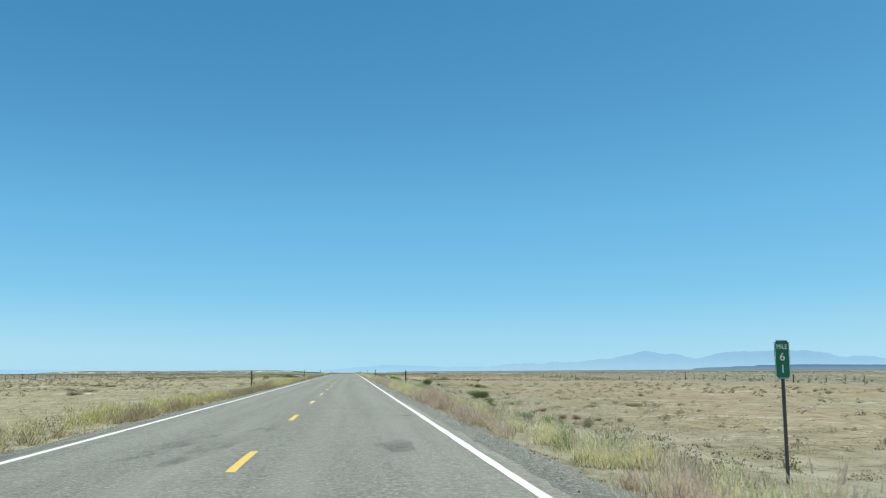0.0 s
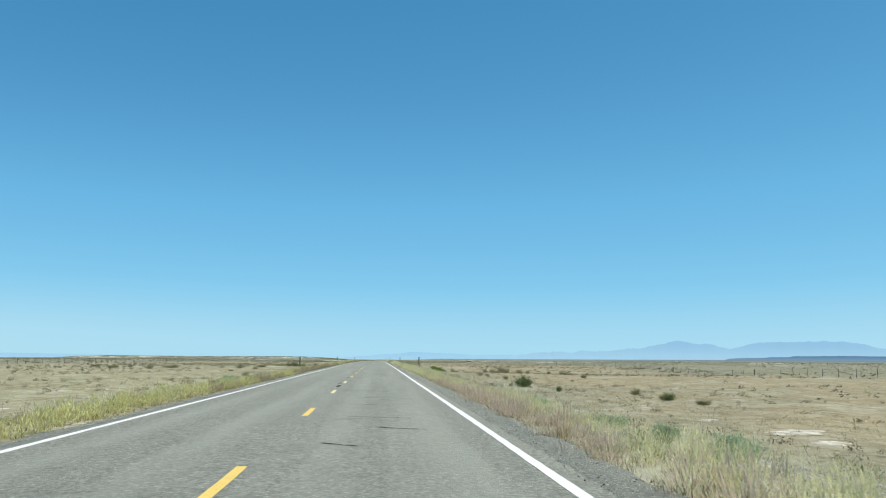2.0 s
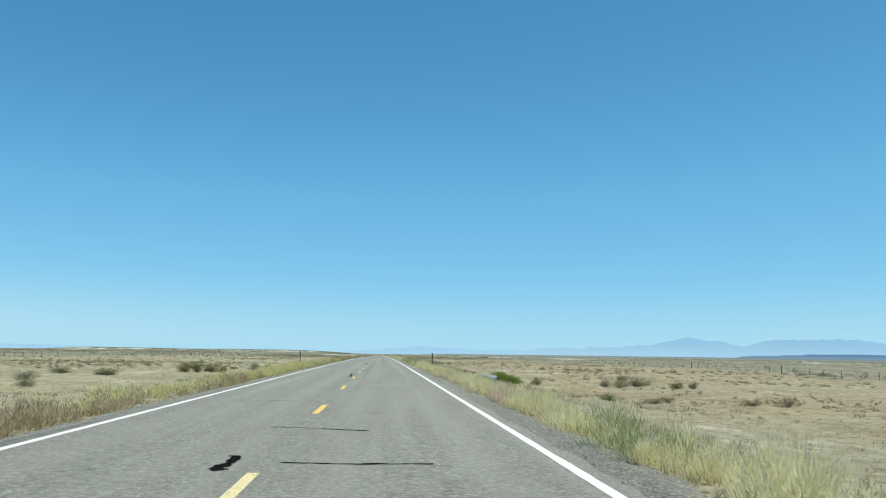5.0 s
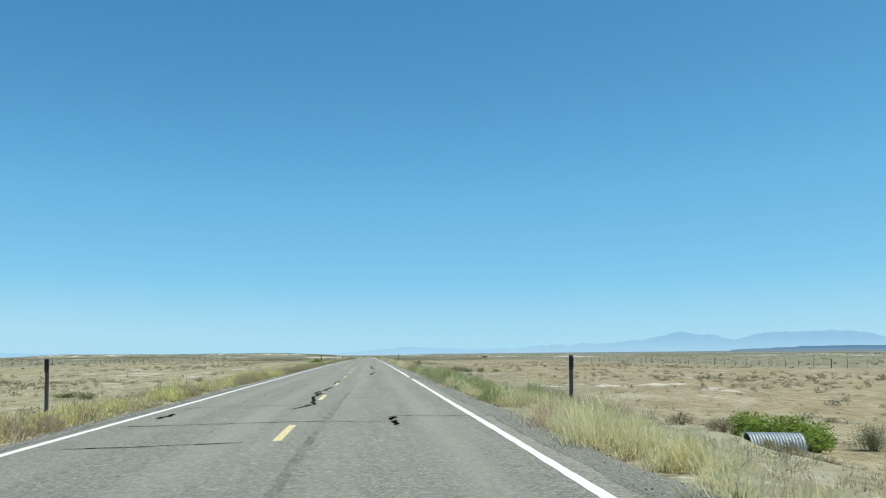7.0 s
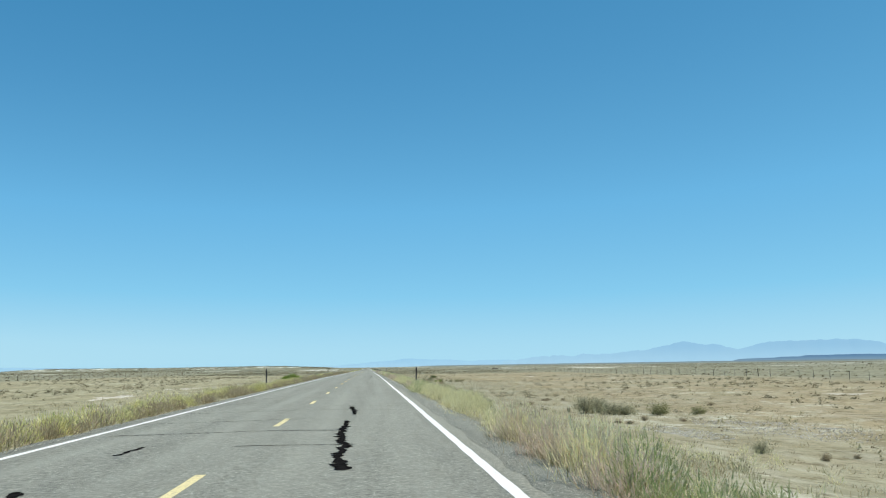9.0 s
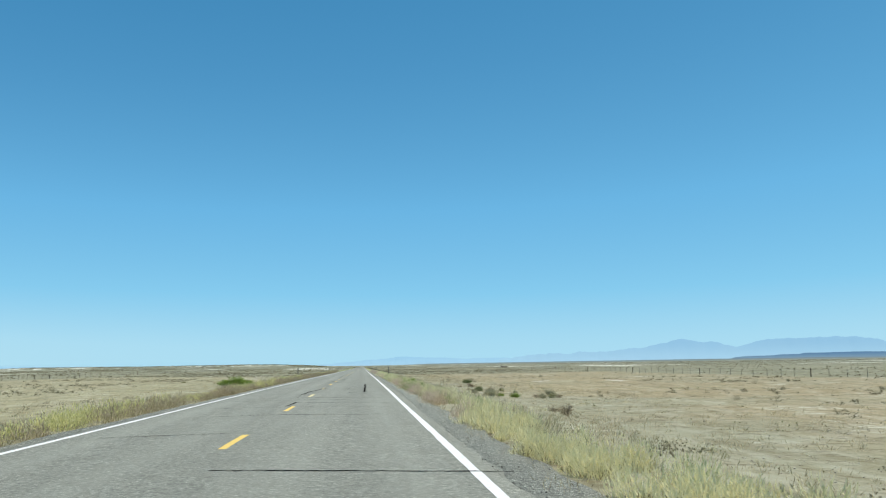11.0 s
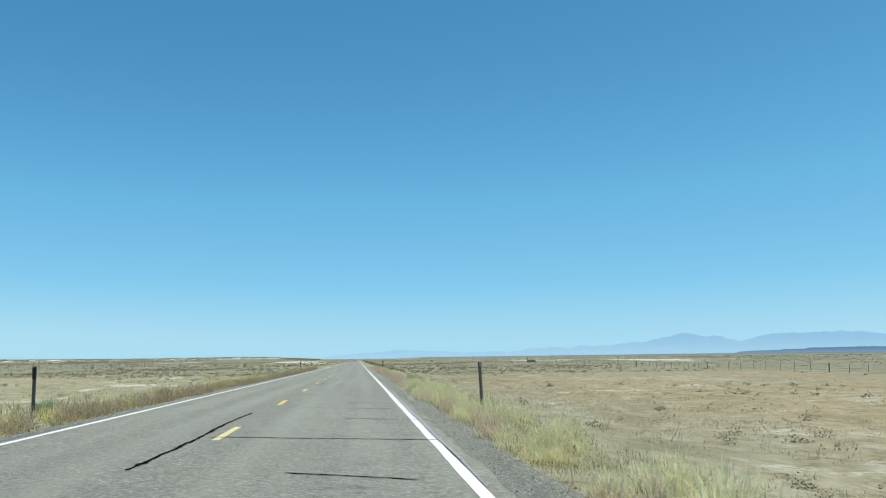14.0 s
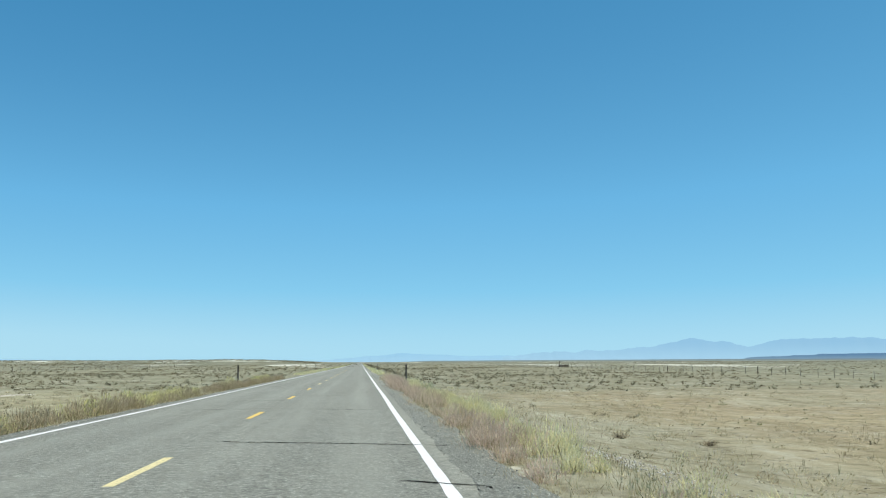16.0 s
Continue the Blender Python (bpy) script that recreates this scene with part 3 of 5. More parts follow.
crack([(3.6, 278.4), (3.75, 276.4), (3.6, 274)], 0.13, 5, 0.15, 0.1)
crack([(1.9, 243.2), (1.85, 245.6)], 0.14, 6, 0.12, 0.12)
crack([(1.5, 293.4), (1.85, 292.2)], 0.13, 7, 0.12, 0.1)
crack([(1.6, 282.8), (1.62, 285.6), (1.7, 290.6)], 0.19, 8, 0.2, 0.09)
crack([(1.55, 315.4), (1.75, 308.2), (1.6, 306.6), (1.7, 304.6)], 0.2, 9, 0.2, 0.09)
crack([(1.5, 323.4), (1.7, 318.3)], 0.2, 10, 0.2, 0.09)
crack([(-1.7, 301.8), (-1.75, 303.2)], 0.16, 11)
crack([(-1.85, 307.3), (-1.75, 308.8)], 0.14, 12)
crack([(-0.65, 401.5), (-0.4, 408.2), (0.1, 413.4)], 0.09, 13, 0.2, 0.06)
crack([(-0.15, 393), (-0.25, 390.2)], 0.12, 14)
crack([(2.42, 425.6), (2.35, 422), (2.32, 411.7), (2.32, 406.7), (2.3, 405.6), (1.6, 405.1), (1.6, 403.8)], 0.13, 15, 0.2, 0.03)
crack([(2.35, 420.4), (2.4, 418.8)], 0.17, 16, 0.12, 0.1)
crack([(1.35, 411), (1.45, 412.4)], 0.16, 17)
crack([(-0.45, 432.8), (-0.1, 437)], 0.13, 18, 0.2, 0.1)
crack([(0.25, 430.8), (0.35, 432)], 0.16, 19)
crack([(0.3, 445.4), (0.45, 448.7), (0.42, 451.9), (0.7, 456.5)], 0.12, 20, 0.2, 0.1)
crack([(0.8, 462.2), (0.92, 464.6)], 0.12, 22)
crack([(-0.42, 467.8), (-0.35, 472.2), (-0.4, 476.3), (-0.3, 480)], 0.075, 23, 0.2, 0.012)
crack([(-0.35, 507.4), (0.15, 509), (0.5, 510.5)], 0.09, 24, 0.2, 0.06)
crack([(0.25, 505.8), (0.35, 506.8)], 0.15, 25)
crack([(0.85, 517.8), (0.95, 519.8)], 0.14, 26)
crack([(-0.12, 521.6), (-0.05, 523.6)], 0.13, 27)
crack([(-0.08, 100.6), (-0.14, 101.3), (-0.07, 102.4)], 0.19, 31, 0.15, 0.06)
crack([(-0.22, 104.7), (-0.11, 106.3)], 0.14, 32, 0.15, 0.05)
crack([(-0.17, 110.95), (-0.02, 111.45)], 0.2, 33, 0.1, 0.05)
crack([(-0.2, 115.5), (-0.12, 117.5)], 0.15, 34, 0.15, 0.05)
for k, (x, y) in enumerate(((0.69, 131.2), (-0.14, 143.2), (-0.4, 171), (-3.0, 246.8), (1.55, 296), (0.6, 446), (0.9, 463))):
    crack([(x - 0.06, y - 0.7), (x + 0.05, y), (x - 0.02, y + 0.75)], 0.21, 40 + k, 0.2, 0.09)


def skid_material():
    k = Mat("rubber skid stain", 0.9, 0, 0.2)
    k.color((0.06, 0.06, 0.06))
    tr = k.n.new("ShaderNodeBsdfTransparent")
    mx = k.n.new("ShaderNodeMixShader")
    k.l.new(k.band(k.noise(1.6, 6, 0.75, stretch=(1, 0.4, 1)), 0.42, 0.66, 0.0, 0.3), mx.inputs[0])
    k.l.new(tr.outputs[0], mx.inputs[1])
    k.l.new(k.b.outputs[0], mx.inputs[2])
    k.l.new(mx.outputs[0], k.n["Material Output"].inputs[0])
    return k.m


SKID = skid_material()
for x0, y0, x1, y1, w in ((0.35, 203, 0.75, 275, 0.1), (-1.1, 9.5, -0.25, 19, 0.5), (-1.9, 10.5, -1.2, 16, 0.4), (2.3, 11.6, 2.4, 14.2, 0.5)):
    ys = np.linspace(y0, y1, 30)
    f = np.linspace(0, 1, 30)
    ribbon("skid_mark", np.c_[x0 + (x1 - x0) * f + 0.06 * np.sin(f * 9), ys], w * (0.4 + np.sin(f * 3.14)), 0.002, SKID, road, "faint dark rubber mark")


# ---- grass ----
def blades(x, y, height, width, lean):
    """Leaning, tapering blades that stand on the land at x, y."""
    n = len(x)
    az, turn = rng.uniform(0, 2 * np.pi, n), rng.uniform(0, np.pi, n)
    base = np.stack([x, y, land(x, y) - 0.02], -1)
    across = np.stack([np.cos(turn), np.sin(turn), 0 * x], -1) * (width / 2)[:, None]
    tip = base + np.stack([np.cos(az) * lean, np.sin(az) * lean, 0 * x + 1], -1) * height[:, None]
    return np.stack([base - across, base + across, tip], 1).reshape(-1, 3), np.arange(3 * n).reshape(-1, 3)


def tufts(cx, cy, size, count, spread, wide, lean):
    """Clumps of blades round centres."""
    k = len(cx)
    who = np.repeat(np.arange(k), count)
    r, a = spread * np.sqrt(rng.random(len(who))) * np.repeat(size, count), rng.uniform(0, 2 * np.pi, len(who))
    h = np.repeat(size, count) * rng.uniform(0.55, 1.1, len(who))
    return blades(np.repeat(cx, count) + r * np.cos(a), np.repeat(cy, count) + r * np.sin(a), h, wide * rng.uniform(0.6, 1.4, len(who)), rng.uniform(0.05, lean, len(who)))


def grass(name, made, material, label):
    mesh = array_mesh(name, *made)
    return tagged(link(name, mesh, material), label, "grass", kind="stuff")


def scatter(per_metre, y0, y1, xa, xb):
    n = int(per_metre * (y1 - y0))
    return rng.uniform(xa, xb, n), rng.uniform(y0, y1, n)


def verge(side, near, wide, per_metre, seed, gap=-0.35):
    x, y = scatter(per_metre, -6, 610, 0, 1)
    x = near + wide * x ** 1.25 * (0.75 + 0.45 * value_noise(y, 0 * y, 11, seed))
    keep = 0.7 * value_noise(y, x * 0, 2.3, seed + 1) + value_noise(x, y, 0.8, seed + 2) > gap
    return side * x[keep], y[keep]


def mounds(cx, cy, wide, high, hairs, long, thick, droop=0.7):
    """Soft domes of fine blades that grow up and outwards round each centre."""
    k = len(cx)
    root = np.stack([cx, cy, land(cx, cy) - 0.02], -1)
    lobes = rng.uniform(0, 2 * np.pi, k)
    who = np.repeat(np.arange(k), hairs)
    n = len(who)
    a, t, q = rng.uniform(0, 2 * np.pi, n), np.arccos(rng.uniform(0.0, 1, n)), rng.random(n) ** 0.4
    lump = 1 + 0.22 * np.sin(3 * a + lobes[who]) + 0.12 * np.sin(7 * a + 2 * lobes[who])
    side = np.stack([np.cos(a), np.sin(a), 0 * a], -1)
    up = np.array([0, 0, 1.0])
    foot = root[who] + side * (lump * q * wide[who] * np.sin(t))[:, None] + up * (q * high[who] * np.cos(t))[:, None]
    d = up + side * (droop * np.sin(t) * rng.uniform(0.2, 1.4, n))[:, None] + rng.normal(0, 0.22, (n, 3))
    d /= np.linalg.norm(d, axis=1)[:, None]
    tip = foot + d * (long * high[who] * rng.uniform(0.55, 1.25, n))[:, None]
    turn = rng.uniform(0, np.pi, n)
    flat = np.stack([np.cos(turn), np.sin(turn), 0 * turn], -1) * (thick * rng.uniform(0.6, 1.3, n))[:, None]
    return np.stack([foot - flat, foot + flat, tip], 1).reshape(-1, 3), np.arange(3 * n).reshape(-1, 3)


def bunches(name, cx, cy, size, hairs, thick, tint, label):
    """Bunchgrass: pale domed heads over a sheaf of dull stems."""
    wide = size * rng.uniform(0.45, 0.8, len(cx))
    grass(name, mounds(cx, cy, wide, size * 0.9, hairs, 0.27, thick), tint, label)
    if hairs > 50:
        grass("stem_grass", mounds(cx, cy, wide * 0.95, size * 0.3, hairs // 10, 0.9, thick * 1.2, 0.4), STALK, "dull brown-green stems below the heads of the verge grass")


gx, gy = verge(1, 4.6, 2.1, 7.6, 11, -0.12)
rosy = np.interp(gy, (-20, 8, 14, 38, 44, 68, 74, 104, 108, 380, 390, 402, 410, 420, 436, 440, 458, 466, 502, 514, 570, 640), (0, 0, 0.5, 0.7, -0.4, -0.6, 0.5, 0.5, -0.6, -0.6, 0.3, 0.3, -0.2, 0.3, 0.3, -0.4, -0.5, -0.4, -0.3, 1.0, 1.2, 0))
tone = rosy + 0.4 * value_noise(gy, gx * 0, 6, 21) + 0.8 * value_noise(gy, gx, 0.9, 22) - 2.4 * (np.clip(gx, 4.7, None) - 4.9)
pick = tone > 0.2
hs = rng.uniform(0.75, 1.2, len(gx)) * (0.45 + 0.25 * value_noise(gx, gy, 0.8, 23) + 0.1 * value_noise(gx, gy, 9, 24)) * np.clip(1.25 - 0.22 * (gx - 4.3), 0.5, 1.2)
lush = np.interp(gy, (-20, 6, 10, 22, 26, 244, 254, 300, 306, 420, 425, 440, 445, 640), (-0.4, -0.4, 0.1, 0.1, -0.4, -0.4, 0.5, 0.5, -0.2, -0.3, 0.2, 0.2, -0.3, -0.3))
green = (lush + 0.5 * value_noise(gy, gx * 0, 4, 31) + 0.5 * value_noise(gx, gy, 1.5, 32) > 0.3) & ~pick
plain = ~pick & ~green
bunches("verge_grass", gx[plain], gy[plain], hs[plain], 260, 0.0068, STRAW, "pale straw-green bunchgrass growing along the highway shoulder")
bunches("foxtail_grass", gx[pick], gy[pick], hs[pick] * 0.95, 260, 0.0066, MAUVE, "soft mauve-pink foxtail grass along the shoulder")
bunches("wheatgrass", gx[green], gy[green], hs[green] * 1.15, 210, 0.0062, RUSH, "tall green wheatgrass among the verge grass")
kx, ky = verge(1, 4.28, 3.0, 11, 41, -0.8)
grass("verge_grass", tufts(kx, ky, 0.16 + 0.06 * rng.random(len(kx)), 9, 1.0, 0.01, 0.9), STUBBLE, "short dry grass under the taller bunches")
lx, ly = verge(-1, 4.42, 2.0, 6.4, 51, -0.35)
hl = rng.uniform(0.75, 1.2, len(lx)) * (0.44 + 0.2 * value_noise(lx, ly, 0.9, 53) + 0.09 * value_noise(lx, ly, 9, 54))
hl *= np.interp(ly, (50, 60, 98, 106, 138, 148), (0.88, 1, 1, 0.7, 0.7, 1))
rust = np.interp(ly, (0, 60, 70, 100, 109, 111, 120, 122, 128, 131, 150, 190, 200, 284, 292, 340, 380, 430, 600), (0.45, 0.45, 0, 0, -0.2, 0.7, 0.7, -0.4, -0.4, 0.5, 0.4, 0, -0.4, -0.4, 0.45, 0.3, 0.1, 0.45, 0.45)) + 0.5 * value_noise(ly, lx * 0, 13, 57) + 0.6 * value_noise(lx, ly, 0.9, 58) - 1.3 * (-lx - 4.8) > 0.2
for some, tint, words in ((~rust, GREEN_STRAW, "yellow-green bunchgrass growing along the far shoulder"), (rust, TAWNY, "brownish mauve foxtail grass along the far shoulder")):
    bunches("verge_grass" if tint is GREEN_STRAW else "foxtail_grass", lx[some], ly[some], hl[some], 112, 0.0117, tint, words)
kx, ky = verge(-1, 4.28, 2.7, 7, 56, -0.8)
grass("verge_grass", tufts(kx, ky, 0.16 + 0.06 * rng.random(len(kx)), 10, 1.0, 0.012, 0.9), STUBBLE, "short dry grass under the taller bunches")
fx, fy = scatter(3, 640, 1150, 4.5, 6.2)
fx = np.where(rng.random(len(fx)) < 0.5, fx, -fx)
grass("verge_grass", tufts(fx, fy, np.full(len(fx), 0.38), 10, 0.9, 0.06, 0.6), STRAW, "dry yellow grass lining the road far ahead")

# brown thicket and tall green stems where the bank runs down to the wash
tx, ty = rng.normal(9.3, 0.9, 90), rng.uniform(256, 276, 90)
bunches("foxtail_grass", tx, ty, rng.uniform(0.3, 0.5, 90), 90, 0.008, TAWNY, "brownish dry grass thicket below the bank")
tx, ty = rng.uniform(6.7, 7.7, 12), rng.uniform(255.6, 258.6, 12)
grass("wheatgrass", tufts(tx, ty, rng.uniform(0.6, 0.95, 12), 22, 0.25, 0.011, 0.2), RUSH, "tall dark green wheatgrass stems below the bank")

# heaps of broken rock beside the bank: place, size and number of stones
HEAPS = ((10.8, 457.5, 2.2, 4.0, 600), (8.6, 263.5, 0.8, 3.5, 260), (7.1, 536.0, 0.6, 7.0, 320), (6.6, 391.0, 0.7, 3.5, 240), (7.4, 441.5, 0.9, 4.0, 200), (9.0, 69.0, 1.2, 11.0, 1400), (13.0, 66.2, 1.3, 2.0, 200), (11.5, 320, 0.9, 3.2, 420), (14.8, 321, 2.0, 5.0, 900), (9.4, 232.5, 0.7, 3.0, 300), (11.6, 139, 1.2, 4.0, 260), (13.2, 337, 1.2, 2.5, 160))


# shorter grass down the bank, behind the tall verge
def bank_grass(side, per_metre, hairs, thick, seed):
    x, y = scatter(per_metre, 3, 600, 0, 1)
    x = 5.5 + 5.0 * x ** 1.35 + 0.8 * value_noise(y, 0 * y, 8, seed)
    keep = value_noise(x, y, 5, seed + 1) + 0.8 * value_noise(x, y, 1.1, seed + 2) > -0.35 + 0.1 * (x - 6) + 0.9 * (side > 0) * ((x > 6.6) & (y > 438))
    x, y = x[keep], y[keep]
    if side > 0:
        for cx, cy, rx, ry, _ in HEAPS:
            bare = ((x - cx) / rx) ** 2 + ((y - cy) / ry) ** 2 < 1
            x, y = x[~bare], y[~bare]
    size = (0.36 - 0.03 * (x - 5.5)).clip(0.15, 0.4) * rng.uniform(0.6, 1.2, len(x))
    kind = value_noise(x, y, 3.5, seed + 3) + 0.7 * value_noise(x, y, 0.8, seed + 4)
    for some, tint, words in ((kind > 0.3, STRAW, "pale straw grass on the road bank"), ((kind <= 0.3) & (kind > -0.35), OLIVE_GRASS, "low olive-green grass tufts below the road bank"), (kind <= -0.35, TAWNY, "low brownish-mauve grass tufts below the road bank")):
        bunches("bank_grass", side * x[some], y[some], size[some], hairs, thick, tint, words)


bank_grass(1, 12, 42, 0.0078, 141)
bank_grass(-1, 8, 27, 0.0102, 151)


# low cushions of dry grass and weeds over the bank and the plain, thinning out away from the road
def field_grass(per_metre, xa, xb, power, low, high, hairs, thick, tint, seed, gap, label):
    x, y = scatter(per_metre, 3, 600, 0, 1)
    x = xa + (xb - xa) * x ** power
    keep = value_noise(x, y, 6, seed) + 0.8 * value_noise(x, y, 1.3, seed + 1) > gap
    x, y = x[keep], y[keep]
    w = low + (high - low) * rng.random(len(x)) ** 1.8
    grass("dry_stubble", mounds(x, y, w, w * rng.uniform(0.35, 0.9, len(x)), hairs, 0.5, thick, 1.2), tint, label)


for side, much in ((1, 1.0), (-1, 0.5)):
    # litter strip in a dark tone that paints the shade under the verge
    field_grass(7, side * 4.36, side * 4.75, 1.0, 0.05, 0.15, 14, 0.009, WEED, 60, -0.6, "dead litter in dark brown, standing in for shade at the foot of the verge grass")
    field_grass(14 * much, side * 5.8, side * 19, 1.1, 0.13, 0.42, 24, 0.0092, STUBBLE, 61, -0.5, "thin dry grass stubble on bare soil")
    field_grass(5 * much, side * 6.2, side * 22, 1.0, 0.08, 0.25, 22, 0.0072, WEED, 65, 0.0, "small dark dead weeds dotted over the soil")


# ---- scrub ----
def shrub_cloud(cx, cy, w, h, count, leaf):
    """Low shrubs as loose domes of small ragged leaves."""
    who = np.repeat(np.arange(len(cx)), count)
    n = len(who)
    u = rng.normal(0, 1, (n, 3))
    u /= np.linalg.norm(u, axis=1)[:, None]
    u *= (rng.random(n) ** 0.45)[:, None]
    lump = 1 + 0.3 * np.sin(5 * np.arctan2(u[:, 1], u[:, 0]) + who * 1.7)
    long = rng.uniform(0.9, 1.7, len(cx))[who]
    p = np.stack([cx[who] + u[:, 0] * long * w[who] / 2 * lump, cy[who] + u[:, 1] * w[who] / 2 * lump, land(cx, cy)[who] + np.abs(u[:, 2]) * h[who] * lump], -1)
    a = rng.normal(0, 1, (n, 3))
    a /= np.linalg.norm(a, axis=1)[:, None]
    b = np.cross(a, rng.normal(0, 1, (n, 3)))
    b /= np.linalg.norm(b, axis=1)[:, None]
    s = (1.15 * leaf * rng.uniform(0.6, 1.3, n))[:, None] * w[who][:, None]
    v = np.stack([p + a * s, p + b * s * 0.8 - a * s * 0.5, p - b * s * 0.8 - a * s * 0.5], 1).reshape(-1, 3)
    return v, np.arange(3 * n).reshape(-1, 3)


def scrub_field(name, n, xa, xb, ya, yb, size, count, leaf, thresh, label, seed):
    x, y = rng.uniform(xa, xb, n), rng.uniform(ya, yb, n)
    keep = value_noise(x, y, 26, seed) + 0.7 * value_noise(x, y, 7, seed + 1) - 0.45 * ((x > 5) & (x < 60) & (y > 436) & (y < 640)) - 0.5 * ((x > 5) & (x < 24) & (y > 268) & (y < 330)) > thresh
    x, y = x[keep], y[keep]
    w = size * rng.uniform(0.45, 1.5, len(x))
    h = w * rng.uniform(0.35, 0.65, len(x))
    made = shrub_cloud(x, y, w, h, count, leaf)
    mesh = array_mesh(name, *made)
    return tagged(link(name, mesh, SCRUB), label, "scrub", kind="stuff")


LABEL = "low brown-grey saltbush scattered over the desert plain"
scrub_field("scrub", 1300, 8, 24, -10, 640, 0.42, 80, 0.05, 0.0, LABEL, 71)
scrub_field("scrub", 2900, 24, 60, -10, 700, 0.46, 36, 0.085, 0.05, LABEL, 72)
scrub_field("scrub", 1200, -24, -8, 0, 640, 0.44, 76, 0.05, -0.1, LABEL, 73)
scrub_field("scrub", 3600, -60, -24, 0, 760, 0.5, 34, 0.085, -0.1, LABEL, 74)
scrub_field("scrub", 12000, 60, 330, 40, 1300, 0.5, 8, 0.2, 0.0, LABEL, 75)
scrub_field("scrub", 12000, -330, -60, 40, 1300, 0.65, 8, 0.2, 0.0, LABEL, 77)
scrub_field("scrub", 7000, 330, 1100, 500, 2400, 1.2, 7, 0.24, 0.1, LABEL, 79)
scrub_field("scrub", 7000, -800, -250, 300, 1750, 1.2, 7, 0.24, -0.1, LABEL, 81)
scrub_field("scrub", 6000, -620, -60, 1775, 2000, 1.7, 8, 0.2, -0.3, "dark brush along the rim of the pale bluff", 91)
scrub_field("scrub", 650, 16, 80, 262, 312, 0.55, 110, 0.05, -0.15, "belt of dark grey scrub along a shallow wash", 93)
scrub_field("scrub", 500, -60, -14, 268, 300, 0.5, 60, 0.06, -0.4, "belt of dark grey scrub along a shallow wash", 95)
scrub_field("scrub", 2600, 9, 62, 596, 900, 0.5, 14, 0.13, -0.4, LABEL, 97)
scrub_field("scrub", 2200, -62, -9, 596, 900, 0.5, 14, 0.13, -0.4, LABEL, 99)
scrub_field("scrub", 260, 5.5, 11, 640, 1300, 1.0, 30, 0.1, -0.2, "dark brush lining the road far ahead", 89)
scrub_field("scrub", 1500, -60, 60, 760, 1500, 0.8, 10, 0.2, 0.0, LABEL, 83)


# mats and dead weeds too low to stand out singly
for side, much in ((1, 1.0), (-1, 0.8)):
    for per_metre, low, high, tint, seed, gap, words in ((11, 0.12, 0.5, STUBBLE, 67, -0.4, "flat mats of dry grass on the plain"), (7, 0.1, 0.45, WEED, 69, 0.0, "small dark dead weeds dotted over the soil"), (8, 0.15, 0.6, OLIVE_GRASS, 75, 0.0, "low grey-olive cushion plants on the plain")):
        x, y = scatter(per_metre * much, -20, 640, 0, 1)
        x = side * (13 + 55 * x ** 1.15)
        keep = value_noise(x, y, 9, seed) + 0.8 * value_noise(x, y, 1.7, seed + 1) > gap
        x, y = x[keep], y[keep]
        w = low + (high - low) * rng.random(len(x)) ** 2.5
        grass("ground_mat", shrub_cloud(x, y, w, w * rng.uniform(0.2, 0.5, len(x)), 11, 0.085), tint, words)


# ---- alkali crust ----
def salt_patch(x, y, rx, ry, seed):
    """A thin ragged sheet of pale crust that lies on the soil."""
    r = np.random.default_rng(seed)
    n, rings = 26, (0.3, 0.6, 0.82, 1.0)
    a = np.linspace(0, 2 * np.pi, n, endpoint=False)
    edge = (0.9 + 0.35 * np.sin(2 * a + r.uniform(0, 6)) + 0.2 * np.sin(5 * a + r.uniform(0, 6)) + r.normal(0, 0.24, n)).clip(0.2, 1.6)
    vx, vy = [np.array([x])], [np.array([y])]
    for k, q in enumerate(rings):
        vx.append(x + rx * q * edge * np.cos(a))
        vy.append(y + ry * q * edge * np.sin(a))
    vx, vy = np.concatenate(vx), np.concatenate(vy)
    z = land(vx, vy) + np.where(np.arange(len(vx)) > n * 3, -0.01, 0.025)
    j = np.arange(n)
    f = [np.stack([0 * j, 1 + j, 1 + (j + 1) % n], -1)]
    for k in range(len(rings) - 1):
        p, q = 1 + k * n, 1 + (k + 1) * n
        f += [np.stack([p + j, q + j, q + (j + 1) % n], -1), np.stack([p + j, q + (j + 1) % n, p + (j + 1) % n], -1)]
    mesh = array_mesh("salt_patch", np.c_[vx, vy, z], np.concatenate(f))
    tagged(link("salt_patch", mesh, CRUST), "ragged patch of pale alkali crust on the soil", "soil crust", kind="stuff")


